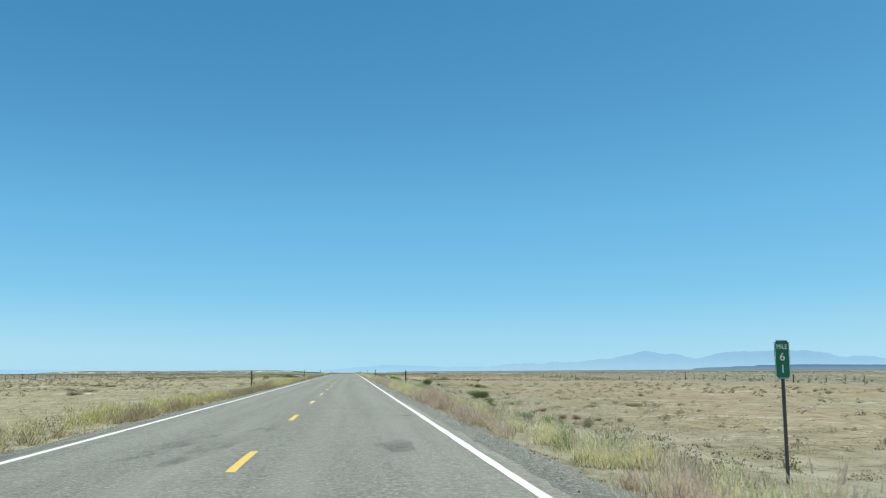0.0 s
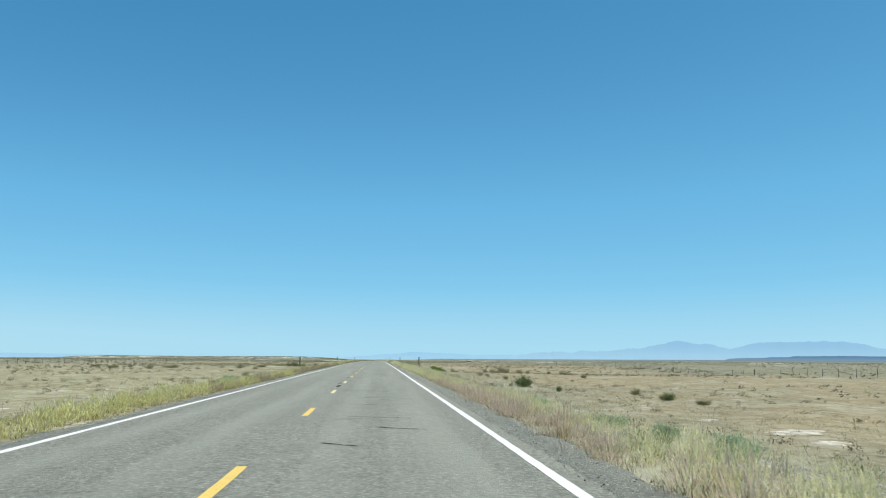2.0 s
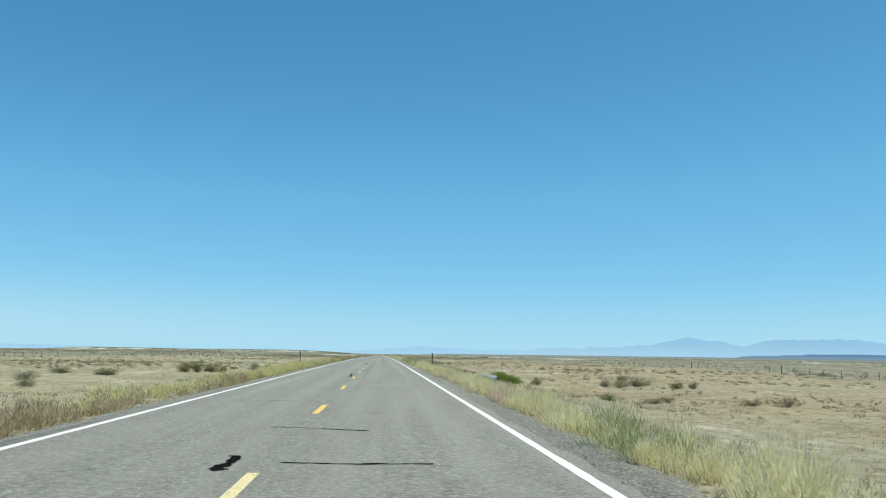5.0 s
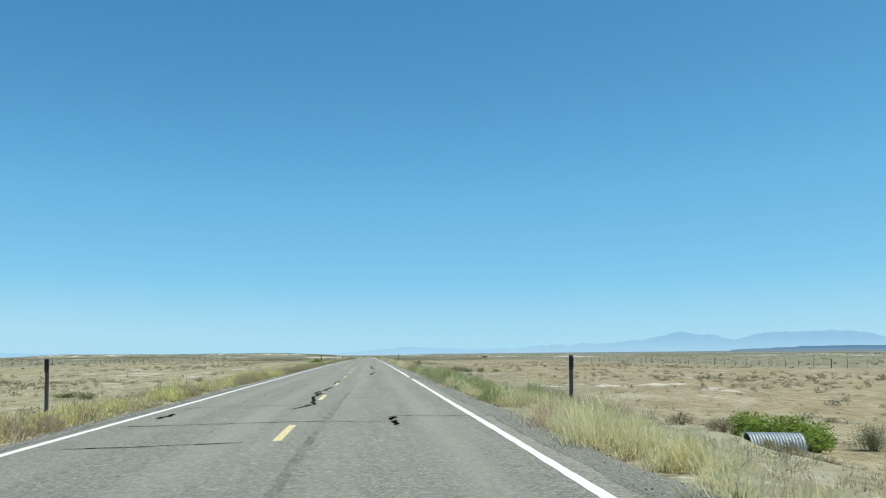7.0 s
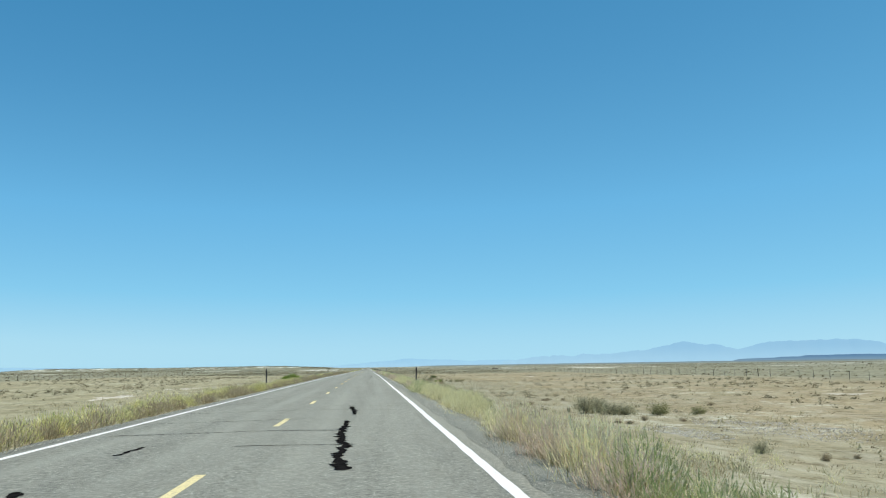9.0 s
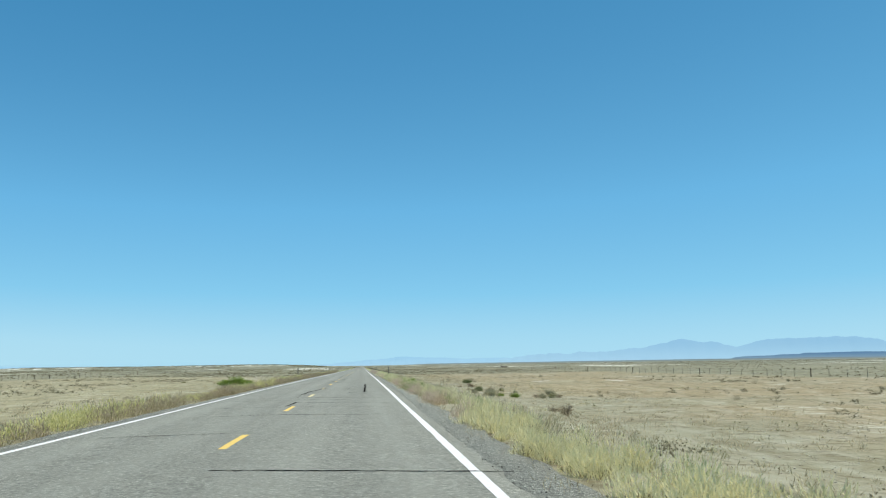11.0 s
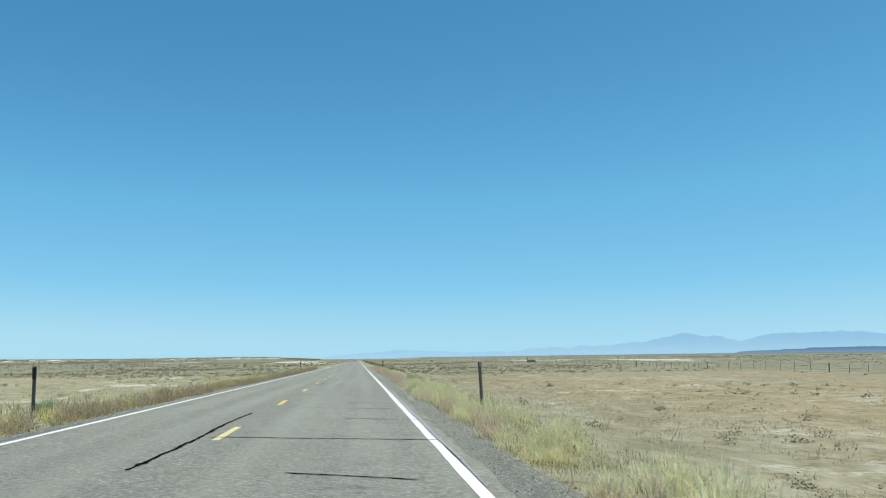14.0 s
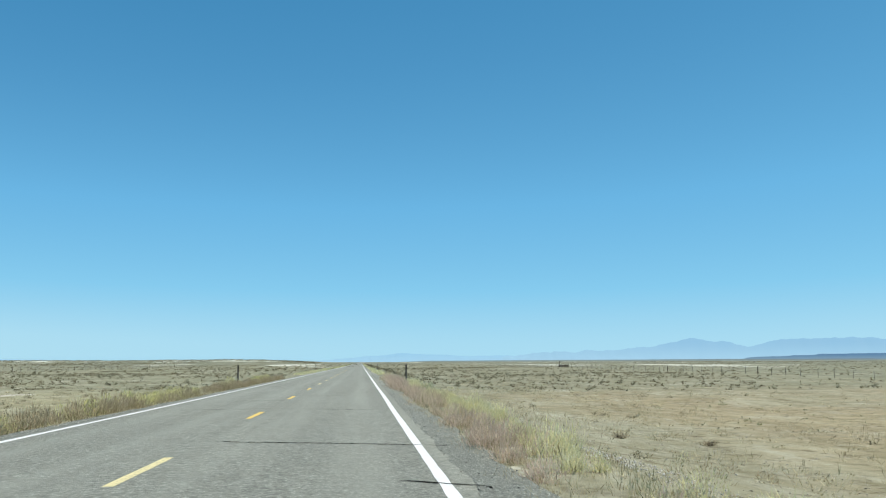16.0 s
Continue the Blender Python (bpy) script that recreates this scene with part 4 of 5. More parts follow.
for k, (x, y, rx, ry) in enumerate(((-23.7, 81.6, 0.9, 2.6), (-21.6, 81.8, 0.7, 1.7), (-38.2, 123, 0.9, 6), (-14.5, 97.7, 1.5, 2.8), (-24.8, 335, 1.1, 6), (-14.4, 310.5, 1.0, 2.2), (-17.1, 325.5, 0.8, 1.1), (-19.3, 343.3, 1.3, 2.1), (-18.4, 370, 1.4, 5),
        (-18, 397.5, 1.4, 5.5), (-16.1, 512.9, 0.8, 5), (-19.2, 549.4, 1.8, 4.2), (-20.2, 547.5, 1.7, 4.2), (-20.4, 537.1, 0.9, 2.6), (-21.9, 583, 1.4, 9), (-15.6, 544, 0.8, 5), (14.5, 89.5, 1.05, 1.1), (13.4, 85.1, 0.55, 0.6), (13.5, 94.3, 0.4, 0.3),
        (17.3, 106.1, 0.35, 0.8), (33.9, 472.5, 1.25, 3.0), (24.1, 469.2, 0.7, 2.6), (50.2, 517, 1.2, 5), (10.5, 425.9, 0.3, 0.5), (15.7, 515.9, 0.35, 0.8), (19.3, 519.2, 0.95, 0.9), (21.5, 519.4, 0.65, 0.9), (11.2, 499.1, 0.3, 0.5), (28.3, 526.2, 0.9, 1.3), (14.1, 291.8, 0.74, 0.65), (19.2, 294.2, 1.50, 1.56), (17.0, 296.0, 0.61, 0.55), (23.9, 295.9, 1.91, 2.04), (25.5, 289.3, 1.17, 3.82), (36.7, 357.3, 1.33, 1.29), (24.4, 474.0, 1.01, 0.50), (-31.5, 336, 2.2, 3.2), (-13.5, 293.3, 1.5, 0.8), (-16.2, 291, 0.9, 0.7), (-22.2, 319.3, 1.6, 1.3), (-21.5, 328.5, 1.4, 2.4), (-32.4, 363.6, 1.6, 4))):
    salt_patch(x, y, rx, ry, 300 + k)


# ---- gravel ----
def stones(x, y, size):
    """Angular pebbles half sunk in the ground."""
    n = len(x)
    d = np.array([(1, 0, 0), (-1, 0, 0), (0, 1, 0), (0, -1, 0), (0, 0, 1), (0, 0, -1)], float)
    v = d[None] * (size[:, None] * rng.uniform(0.5, 1.2, (n, 6)))[:, :, None]
    v[:, :, 2] *= 0.65
    a = rng.uniform(0, 2 * np.pi, n)
    c, s = np.cos(a)[:, None], np.sin(a)[:, None]
    v = np.stack([v[:, :, 0] * c - v[:, :, 1] * s, v[:, :, 0] * s + v[:, :, 1] * c, v[:, :, 2]], -1)
    top = np.where((x < 4.62) & (x > -4.27), road_z(y) - CROWN * np.abs(x) + 0.008, land(x, y))
    v += np.stack([x, y, top + size * 0.2], -1)[:, None]
    f = np.array([(0, 2, 4), (2, 1, 4), (1, 3, 4), (3, 0, 4), (2, 0, 5), (1, 2, 5), (3, 1, 5), (0, 3, 5)])
    return v.reshape(-1, 3), (np.arange(n)[:, None, None] * 6 + f[None]).reshape(-1, 3)


def rubble(name, x, y, lo, hi, material, label):
    mesh = array_mesh(name, *stones(x, y, rng.uniform(lo, hi, len(x))))
    return tagged(link(name, mesh, material), label, "gravel", kind="stuff")


x, y = scatter(11, -2, 580, 3.85, 4.65)
x2, y2 = scatter(5, -2, 580, -4.5, -4.02)
rubble("shoulder_gravel", np.r_[x, x2], np.r_[y, y2], 0.007, 0.022, GRAVEL, "loose grey gravel along the pavement edge")
x, y = scatter(62, 0, 590, 6.3, 18)
bed = value_noise(x, y, 9, 91) + 0.7 * value_noise(x, y, 2.2, 92) > 0.1
rubble("pale_rubble", x[bed], y[bed], 0.008, 0.036, PALE_STONE, "pale limestone rubble spilled down the road bank")
# heaps of broken pale rock thrown down beside the bank
for cx, cy, rx, ry, n in HEAPS:
    n *= 2
    a, q = rng.uniform(0, 6.283, n), np.sqrt(rng.random(n))
    rubble("broken_rock", cx + rx * q * np.cos(a), cy + ry * q * np.sin(a), 0.008, 0.036, BROKEN_ROCK, "heap of broken pale rock on the soil")


# ---- bushes ----
def bush(name, label, category, leaf_material, seed, leaves=420, leaf=0.05, upright=0.0, stems=14):
    """A unit bush, one metre wide and one high, standing at the origin; scaled where it is placed."""
    r = np.random.default_rng(seed)
    root = empty(name, (0, 0, 0), label, category)
    # forked stems fanning out from the ground
    bm = bmesh.new()
    tips = []
    for k in range(stems):
        a, reach, top = r.uniform(0, 6.283), r.uniform(0.12, 0.46) * (1 - 0.4 * upright), r.uniform(0.45, 0.95)
        p0 = Vector((0.05 * math.cos(a), 0.05 * math.sin(a), -0.03))
        p1 = Vector((0.45 * reach * math.cos(a), 0.45 * reach * math.sin(a), 0.55 * top))
        p2 = Vector((reach * math.cos(a + 0.3), reach * math.sin(a + 0.3), top))
        tips += [p1, p2]
        for q0, q1, w0, w1 in ((p0, p1, 0.013, 0.007), (p1, p2, 0.007, 0.002)):
            turn = (q1 - q0).to_track_quat("Z", "Y").to_matrix().to_4x4()
            bmesh.ops.create_cone(bm, cap_ends=True, segments=4, radius1=w0, radius2=w1, depth=(q1 - q0).length, matrix=Matrix.Translation((q0 + q1) / 2) @ turn)
    part("stems", bm, TWIG, root, "grey woody stems")
    # clusters of leaves round the stems and over a lumpy dome
    tips = np.array([tuple(t) for t in tips])
    n = leaves
    # ragged plumes of uneven height, leaning outwards
    k = 38
    rr, aa = 0.5 * np.sqrt(r.random(k)), r.uniform(0, 6.283, k)
    heads = np.stack([rr * np.cos(aa), rr * np.sin(aa), r.uniform(0.5, 1.0, k) * (1 - 1.7 * rr * rr)], -1)
    heads = np.concatenate([heads, tips[1::2]])
    who = r.choice(len(heads), n, p=(q := r.uniform(0.3, 1, len(heads))) / q.sum())
    along = r.uniform(0.25, 1.05, n)[:, None]
    foot = heads[who] * (0.35, 0.35, 0)
    c = foot + (heads[who] - foot) * along + r.normal(0, 1, (n, 3)) * (0.075, 0.075, 0.06)
    c[:, 2] = np.abs(c[:, 2]).clip(0.02, 1.08)
    d = r.normal(0, 1, (n, 3)) + np.array([0, 0, 0.6 + upright * 1.4])
    d /= np.linalg.norm(d, axis=1)[:, None]
    s = np.cross(d, r.normal(0, 1, (n, 3)))
    s /= np.linalg.norm(s, axis=1)[:, None]
    size = leaf * r.uniform(0.6, 1.4, n)[:, None]
    v = np.stack([c - d * size - s * size * 0.3, c - d * size * 0.6 + s * size * 0.42, c + d * size], 1).reshape(-1, 3)
    mesh = array_mesh("foliage", v, np.arange(3 * n).reshape(-1, 3))
    link("foliage", mesh, leaf_material, root)
    return root


def stand(ob, x, y, w, h, turn):
    z = float(land(x, y)) - 0.03
    wide = 1.3 + 0.2 * math.sin(x * 3 + y)
    return Matrix.Translation((x, y, z)) @ Matrix.Rotation(turn, 4, "Z") @ Matrix.Diagonal((w * wide, w * 1.2, h, 1))


def plant(first, places):
    """Sets the unit bush at the first place and copies of it at the rest."""
    more_of(first, places[1:])
    x, y, w, h = places[0]
    first.matrix_basis = stand(first, x, y, w, h, (x * 7.3 + y * 1.9) % 6.28)


def more_of(first, places):
    for x, y, w, h in places:
        copy_thing(first, stand(first, x, y, w, h, (x * 7.3 + y * 1.9) % 6.28))


GW = bush("greasewood_bush", "dense dark green greasewood bush on bare soil", "bush", GREEN_LEAF, 1, 5600, 0.03)
plant(GW, ((9.1, 31.1, 0.34, 0.29), (11.3, 67.6, 0.7, 0.58), (11.9, 67.5, 0.7, 0.62), (12.8, 132.3, 1.05, 1), (13.6, 122.2, 0.34, 0.42), (17.5, 111.3, 0.73, 0.49), (11.2, 430.4, 0.53, 0.47), (13.9, 462.2, 0.8, 0.52)))
GW2 = bush("greasewood_bush", "rounded olive-green greasewood bush on the plain", "bush", OLIVE_LEAF, 2, 2200, 0.037)
more_of(GW2, ((15.7, 330.2, 0.6, 0.39), (28.8, 264, 1.3, 0.95), (30.8, 250.8, 1.4, 0.85), (14.6, 213.6, 0.8, 0.46)))
plant(GW2, ((-15.1, 238.7, 1.1, 0.9), (-14.2, 239.2, 0.9, 1.15), (-13.7, 243, 1.05, 0.95), (-12.8, 243.6, 0.8, 0.75), (-11.9, 271, 0.7, 0.45), (12.9, 430.2, 0.4, 0.32), (15.3, 422.9, 0.4, 0.3),
    (13.6, 414.5, 0.42, 0.3), (18.5, 50.9, 0.91, 0.29), (16.1, 51.4, 0.48, 0.21), (11.4, 52.5, 0.33, 0.23), (9.4, 47.3, 0.51, 0.25), (12, 71, 0.6, 0.36), (10.2, 53.7, 0.51, 0.45),
    (17.5, 105.7, 0.67, 0.37), (17.4, 117.3, 0.67, 0.46), (13.9, 149.4, 0.39, 0.53), (24.9, 164.7, 0.67, 0.56), (29.3, 196.5, 1.18, 0.59), (13.8, 329.6, 0.85, 0.58)))
BR = bush("green_bush", "bright green leafy bush beside the road", "bush", BRIGHT_LEAF, 3, 3800, 0.034)
plant(BR, ((5.9, 428.5, 0.55, 0.58), (5.4, 429.6, 0.5, 0.5), (6, 419, 0.3, 0.4), (-12.2, 467.8, 2.2, 1.2), (-13.4, 467.3, 1.7, 0.85), (-11.2, 468.2, 1.5, 0.65), (11.6, 416, 0.62, 0.34), (6.7, 46.2, 0.5, 0.3), (7.2, 224.4, 0.8, 0.36),
    (11.2, 419.5, 0.4, 0.28)))
WL = bush("willow_clump", "bright green clump growing over the culvert outlet", "bush", BRIGHT_LEAF, 4, 2200, 0.05, 0.5)
plant(WL, ((13.0, 252.1, 1.5, 0.95), (14.2, 252.7, 1.4, 0.9), (14.9, 253.4, 1.0, 0.8), (13.4, 255, 1.2, 0.85)))
OL = bush("rabbitbrush", "blue-green rabbitbrush beside the road bank", "bush", TEAL_LEAF, 5, 4600, 0.03, 0.7)
plant(OL, ((-9.0, 491.4, 0.8, 0.8), (-8.7, 126, 0.7, 0.5), (-9.1, 129, 0.8, 0.5), (-9.4, 131.8, 0.7, 0.45), (9, 35.2, 0.57, 0.34), (9.5, 33.9, 0.31, 0.25), (9.6, 31.5, 0.23, 0.21),
    (11.9, 74.7, 0.8, 0.56), (12.5, 74.7, 0.85, 0.52), (12.7, 78.8, 0.5, 0.37), (15.4, 255.5, 1.59, 0.73), (14, 252.8, 1.1, 0.73), (7.1, 94, 0.85, 0.42), (7.7, 85.5, 0.8, 0.42),
    (7.7, 80.9, 0.55, 0.5), (7.9, 77.6, 0.8, 0.6), (7.2, 226.8, 0.6, 0.32), (7.7, 228.4, 0.6, 0.3), (8.9, 230.2, 0.5, 0.25)))
SG = bush("sagebrush", "grey-green sagebrush standing on the plain", "bush", SAGE_LEAF, 6, 2800, 0.03, 0.5, 24)
more_of(SG, ((11.2, 248.5, 0.45, 0.34), (11.8, 248.4, 0.42, 0.3), (12.4, 248.5, 0.4, 0.28), (8.3, 226.5, 0.5, 0.3), (9.1, 227, 0.55, 0.28)))
plant(SG, ((-11.1, 252.4, 0.9, 0.8), (-12.9, 244.6, 0.8, 0.6), (10.2, 29.7, 0.47, 0.47), (13.4, 167.3, 0.68, 0.51), (14.3, 167.6, 0.65, 0.43), (-12.1, 158.7, 0.77, 0.56), (-23.4, 233.5, 1.97, 0.67),
    (-18, 211.8, 0.93, 0.56), (-36.8, 221, 1.52, 0.76), (-39.4, 218.6, 0.99, 0.74), (11.2, 331.4, 0.95, 0.82), (11.9, 332, 0.9, 0.72), (12, 330.2, 0.95, 0.55), (12.6, 330, 0.9, 0.5),
    (10.9, 313.1, 0.36, 0.34), (24.1, 252.7, 1.3, 0.95), (25.5, 252.8, 1.6, 0.9), (28.1, 255.7, 2.6, 1.25), (33, 252.2, 1.0, 0.88), (17.4, 254.7, 1.2, 1)))
SG2 = bush("sagebrush", "pale sagebrush scattered beside the road bank", "bush", SAGE_LEAF, 7, 1500, 0.04, 0.5, 20)
plant(SG2, ((10.6, 420.4, 0.8, 0.51), (12.8, 413.3, 0.5, 0.36), (13.9, 415.6, 0.67, 0.39), (10.4, 418, 0.5, 0.4), (9.8, 421.8, 0.55, 0.42), (10.6, 419.3, 0.91, 0.48), (13.2, 425.5, 0.4, 0.24),
    (15, 422.3, 0.67, 0.37), (13.7, 257.9, 1.1, 0.49), (12, 133.5, 0.24, 0.31)))
DB = bush("dead_brush", "dry brown brush on bare ground", "bush", DRY_LEAF, 8, 1300, 0.037, 0.1, 22)
more_of(DB, ((10.4, 339.9, 0.26, 0.29), (10.8, 332.9, 0.17, 0.3), (13.6, 347.1, 0.32, 0.22)))
more_of(DB, ((18.3, 214, 1.18, 0.5), (20.7, 207.4, 1.24, 0.47), (21.8, 205.6, 0.87, 0.65), (30.3, 193.3, 0.64, 0.34), (31.8, 192.2, 0.75, 0.28), (-14, 157.5, 0.32, 0.26), (-25.7, 226.2, 1.32, 0.56),
    (-33.7, 223.9, 2.59, 0.31), (11.7, 215.3, 0.2, 0.12), (11.9, 214.9, 0.23, 0.15), (13.1, 214.8, 0.29, 0.21), (12.1, 214.1, 0.14, 0.17), (19.3, 338.3, 0.42, 0.25), (11.9, 325.3, 0.3, 0.25),
    (10.7, 324.4, 0.32, 0.17), (11.1, 324.3, 0.33, 0.17), (13.2, 324.9, 0.3, 0.18), (11.8, 311.9, 0.23, 0.26), (12.7, 312.3, 0.18, 0.16), (12.4, 346.7, 0.74, 0.22)))
plant(DB, ((13, 416.1, 0.5, 0.28), (14, 414.3, 0.4, 0.26), (12, 419.4, 0.45, 0.26), (10.9, 36.7, 0.44, 0.3), (11.4, 36.3, 0.49, 0.29), (11.4, 43.6, 0.57, 0.25), (12, 34.9, 0.31, 0.2),
    (12.7, 34.1, 0.34, 0.23), (21.3, 50.3, 0.52, 0.21), (11, 435.8, 0.46, 0.32), (12.5, 136.2, 0.32, 0.35), (17.7, 169.4, 0.35, 0.4), (18.7, 165.4, 0.7, 0.26), (27.4, 199.5, 0.61, 0.73),
    (9.1, 141.8, 0.24, 0.21), (22.9, 155, 0.57, 0.24), (19.8, 146.9, 0.28, 0.25), (24.3, 152.9, 0.39, 0.2), (18.3, 157.9, 0.43, 0.16), (16.2, 210.2, 1.14, 0.55)))
DB2 = bush("dead_brush", "small dry brush with bare stems", "bush", DRY_LEAF, 9, 560, 0.05, 0.5, 26)
plant(DB2, ((10.3, 398.2, 0.51, 0.28), (10.1, 394.8, 0.56, 0.56), (12.3, 444.8, 0.79, 0.34), (12.7, 435, 0.55, 0.37), (13, 451.9, 0.61, 0.34), (9.6, 547.2, 0.44, 0.22), (11.8, 546.4, 0.48, 0.22),
    (8.3, 293.3, 0.36, 0.22), (11.2, 444.4, 0.41, 0.23), (15.5, 447.3, 0.73, 0.27), (18.3, 532.5, 0.73, 0.34), (11.4, 247.8, 0.65, 0.44), (10.2, 248.9, 0.73, 0.37), (12.6, 248.2, 0.57, 0.34),
    (9.6, 250.2, 0.6, 0.4)))


# the plants of the left-hand plain
more_of(SG, ((-21.5, 76.4, 1.5, 0.6), (-23.4, 88.9, 2.0, 0.42), (-11.8, 75.7, 0.5, 0.32), (-33.6, 207.2, 1.4, 0.88), (-22, 222.8, 1.6, 0.8), (-13.9, 247, 1.3, 0.42), (-11.4, 297.1, 0.65, 0.44), (-11.7, 476.2, 0.4, 0.28)))
more_of(DB, ((-13, 75.5, 0.8, 0.32), (-35.2, 203, 1.2, 0.78), (-28.8, 212.3, 0.9, 0.38), (-24.9, 219.6, 1.2, 0.47), (-17.7, 206.3, 0.9, 0.35), (-20.5, 165, 0.7, 0.4), (-22.2, 159.2, 0.7, 0.22), (-14.8, 246.7, 0.65, 0.43), (-15.4, 266.1, 0.9, 0.56), (-14.6, 267.7, 0.6, 0.25),
    (-17, 316.5, 0.32, 0.2), (-11.6, 305.8, 0.32, 0.22), (-13.3, 486.9, 0.36, 0.17), (-17.8, 534.7, 0.8, 0.17)))
more_of(GW2, ((-32.4, 216.5, 2.0, 0.63), (-19.3, 231.4, 1.4, 0.7), (-18.9, 193, 0.6, 0.31), (-30.6, 118.2, 1.3, 0.35), (-28.6, 117.5, 1.1, 0.3), (-46.1, 222.3, 1.2, 0.66), (-39.2, 207, 1.1, 0.61), (-19.4, 262.2, 1.7, 0.62), (-14.9, 255.7, 0.6, 0.45), (-13.5, 254.5, 0.65, 0.4), (-14.1, 274.9, 0.95, 0.42),
    (-14.4, 321.8, 0.3, 0.2), (-15.1, 331.5, 0.3, 0.2), (-10.3, 377.1, 0.5, 0.58), (-24.1, 498.6, 0.5, 0.3)))
more_of(OL, ((-9.6, 129, 0.85, 0.36), (-10.3, 133.2, 0.7, 0.38), (-9.9, 127.2, 0.55, 0.28)))


# ---- delineator posts ----
def delineator(name="delineator_post"):
    """A U-channel steel post with a dark reflector plate on its head; it stands at the origin and faces -y."""
    root = empty(name, (0, 0, 0), "slim dark steel delineator post with a black reflector plate", "road post", "delineators along the highway")
    bm = bmesh.new()
    box(bm, 0.055, 0.006, 1.9, (0, 0, 0.3), 0.002)
    box(bm, 0.006, 0.03, 1.9, (-0.03, 0.012, 0.3))
    box(bm, 0.006, 0.03, 1.9, (0.03, 0.012, 0.3))
    box(bm, 0.016, 0.006, 1.9, (-0.04, 0.027, 0.3))
    box(bm, 0.016, 0.006, 1.9, (0.04, 0.027, 0.3))
    part("channel_post", bm, STEEL, root)
    bm = bmesh.new()
    box(bm, 0.098, 0.008, 0.3, (0, -0.012, 1.08), 0.012)
    plate = part("reflector_plate", bm, BLACK, root, "black reflector plate")
    for z in (0.98, 1.17):
        bm = bmesh.new()
        bmesh.ops.create_cone(bm, cap_ends=True, segments=8, radius1=0.009, radius2=0.007, depth=0.012, matrix=Matrix.Translation((0, -0.02, z)) @ Matrix.Rotation(1.5708, 4, "X"))
        part("bolt", bm, STEEL, plate)
    bm = bmesh.new()
    box(bm, 0.1, 0.05, 0.05, (0, 0.008, 1.245), 0.01)
    part("cap", bm, DARK_STEEL, root)
    return root


POST = delineator()
POST.matrix_basis = pose(5.85, 68.6, float(road_z(68.6)) - 0.05, 0, 0.6, 2)
for x, y, lean in ((5.85, 156.2, -0.4), (6.15, 247.8, 0.3), (5.5, 360, 0.5), (5.75, 586, 0), (5.8, 700, 0.3), (5.8, 800, 0), (5.8, 905, 0)):
    copy_thing(POST, pose(x, y, float(road_z(y)) - 0.05, 0.5, lean, 1))
for x, y, lean in ((-6.25, 71.0, -0.6), (-6.3, 156.3, 0.4), (-6.45, 249.4, -1.3), (-5.85, 365, -0.3), (-6.2, 481.6, 0.6), (-5.8, 587.5, 0), (-5.9, 700, 0.4), (-5.9, 800, 0), (-5.9, 905, 0)):
    copy_thing(POST, pose(x, y, float(road_z(y)) - 0.05, 0, lean, -3))


def plated_post(x, y):
    """The broad post with a bare square plate on its edge."""
    root = empty("delineator_post", (x, y, float(road_z(y)) - 0.01), "broad grey steel post with a small square plate on its head", "road post", "delineators along the highway")
    root.rotation_euler = (0, radians(-3.2), radians(14))
    bm = bmesh.new()
    box(bm, 0.062, 0.007, 1.9, (0, 0, 0.27), 0.002)
    box(bm, 0.007, 0.04, 1.9, (-0.034, 0.018, 0.27))
    box(bm, 0.007, 0.04, 1.9, (0.034, 0.018, 0.27))
    part("channel_post", bm, DARK_STEEL, root)
    bm = bmesh.new()
    box(bm, 0.085, 0.006, 0.11, (0.03, -0.014, 1.165), 0.006)
    plate = part("reflector_plate", bm, GREY_PLATE, root, "grey aluminium plate")
    bm = bmesh.new()
    bmesh.ops.create_cone(bm, cap_ends=True, segments=8, radius1=0.009, radius2=0.007, depth=0.012, matrix=Matrix.Translation((0.03, -0.02, 1.16)) @ Matrix.Rotation(1.5708, 4, "X"))
    part("bolt", bm, STEEL, plate)


plated_post(5.68, 481.0)


# ---- mile marker ----
def lettering(text, size, at, parent, stretch=1.0):
    curve = bpy.data.curves.new("lettering", "FONT")
    curve.body, curve.size, curve.align_x, curve.align_y, curve.extrude = text, size, "CENTER", "CENTER", 0.001
    tmp = new("lettering", curve)
    mesh = bpy.data.meshes.new_from_object(tmp.evaluated_get(bpy.context.evaluated_depsgraph_get()))
    bpy.data.objects.remove(tmp)
    mesh.transform(Matrix.Translation(at) @ Matrix.Rotation(1.5708, 4, "X") @ Matrix.Diagonal((stretch, 1, 1, 1)))
    return link("lettering", mesh, SIGN_WHITE, parent, "white sign lettering")


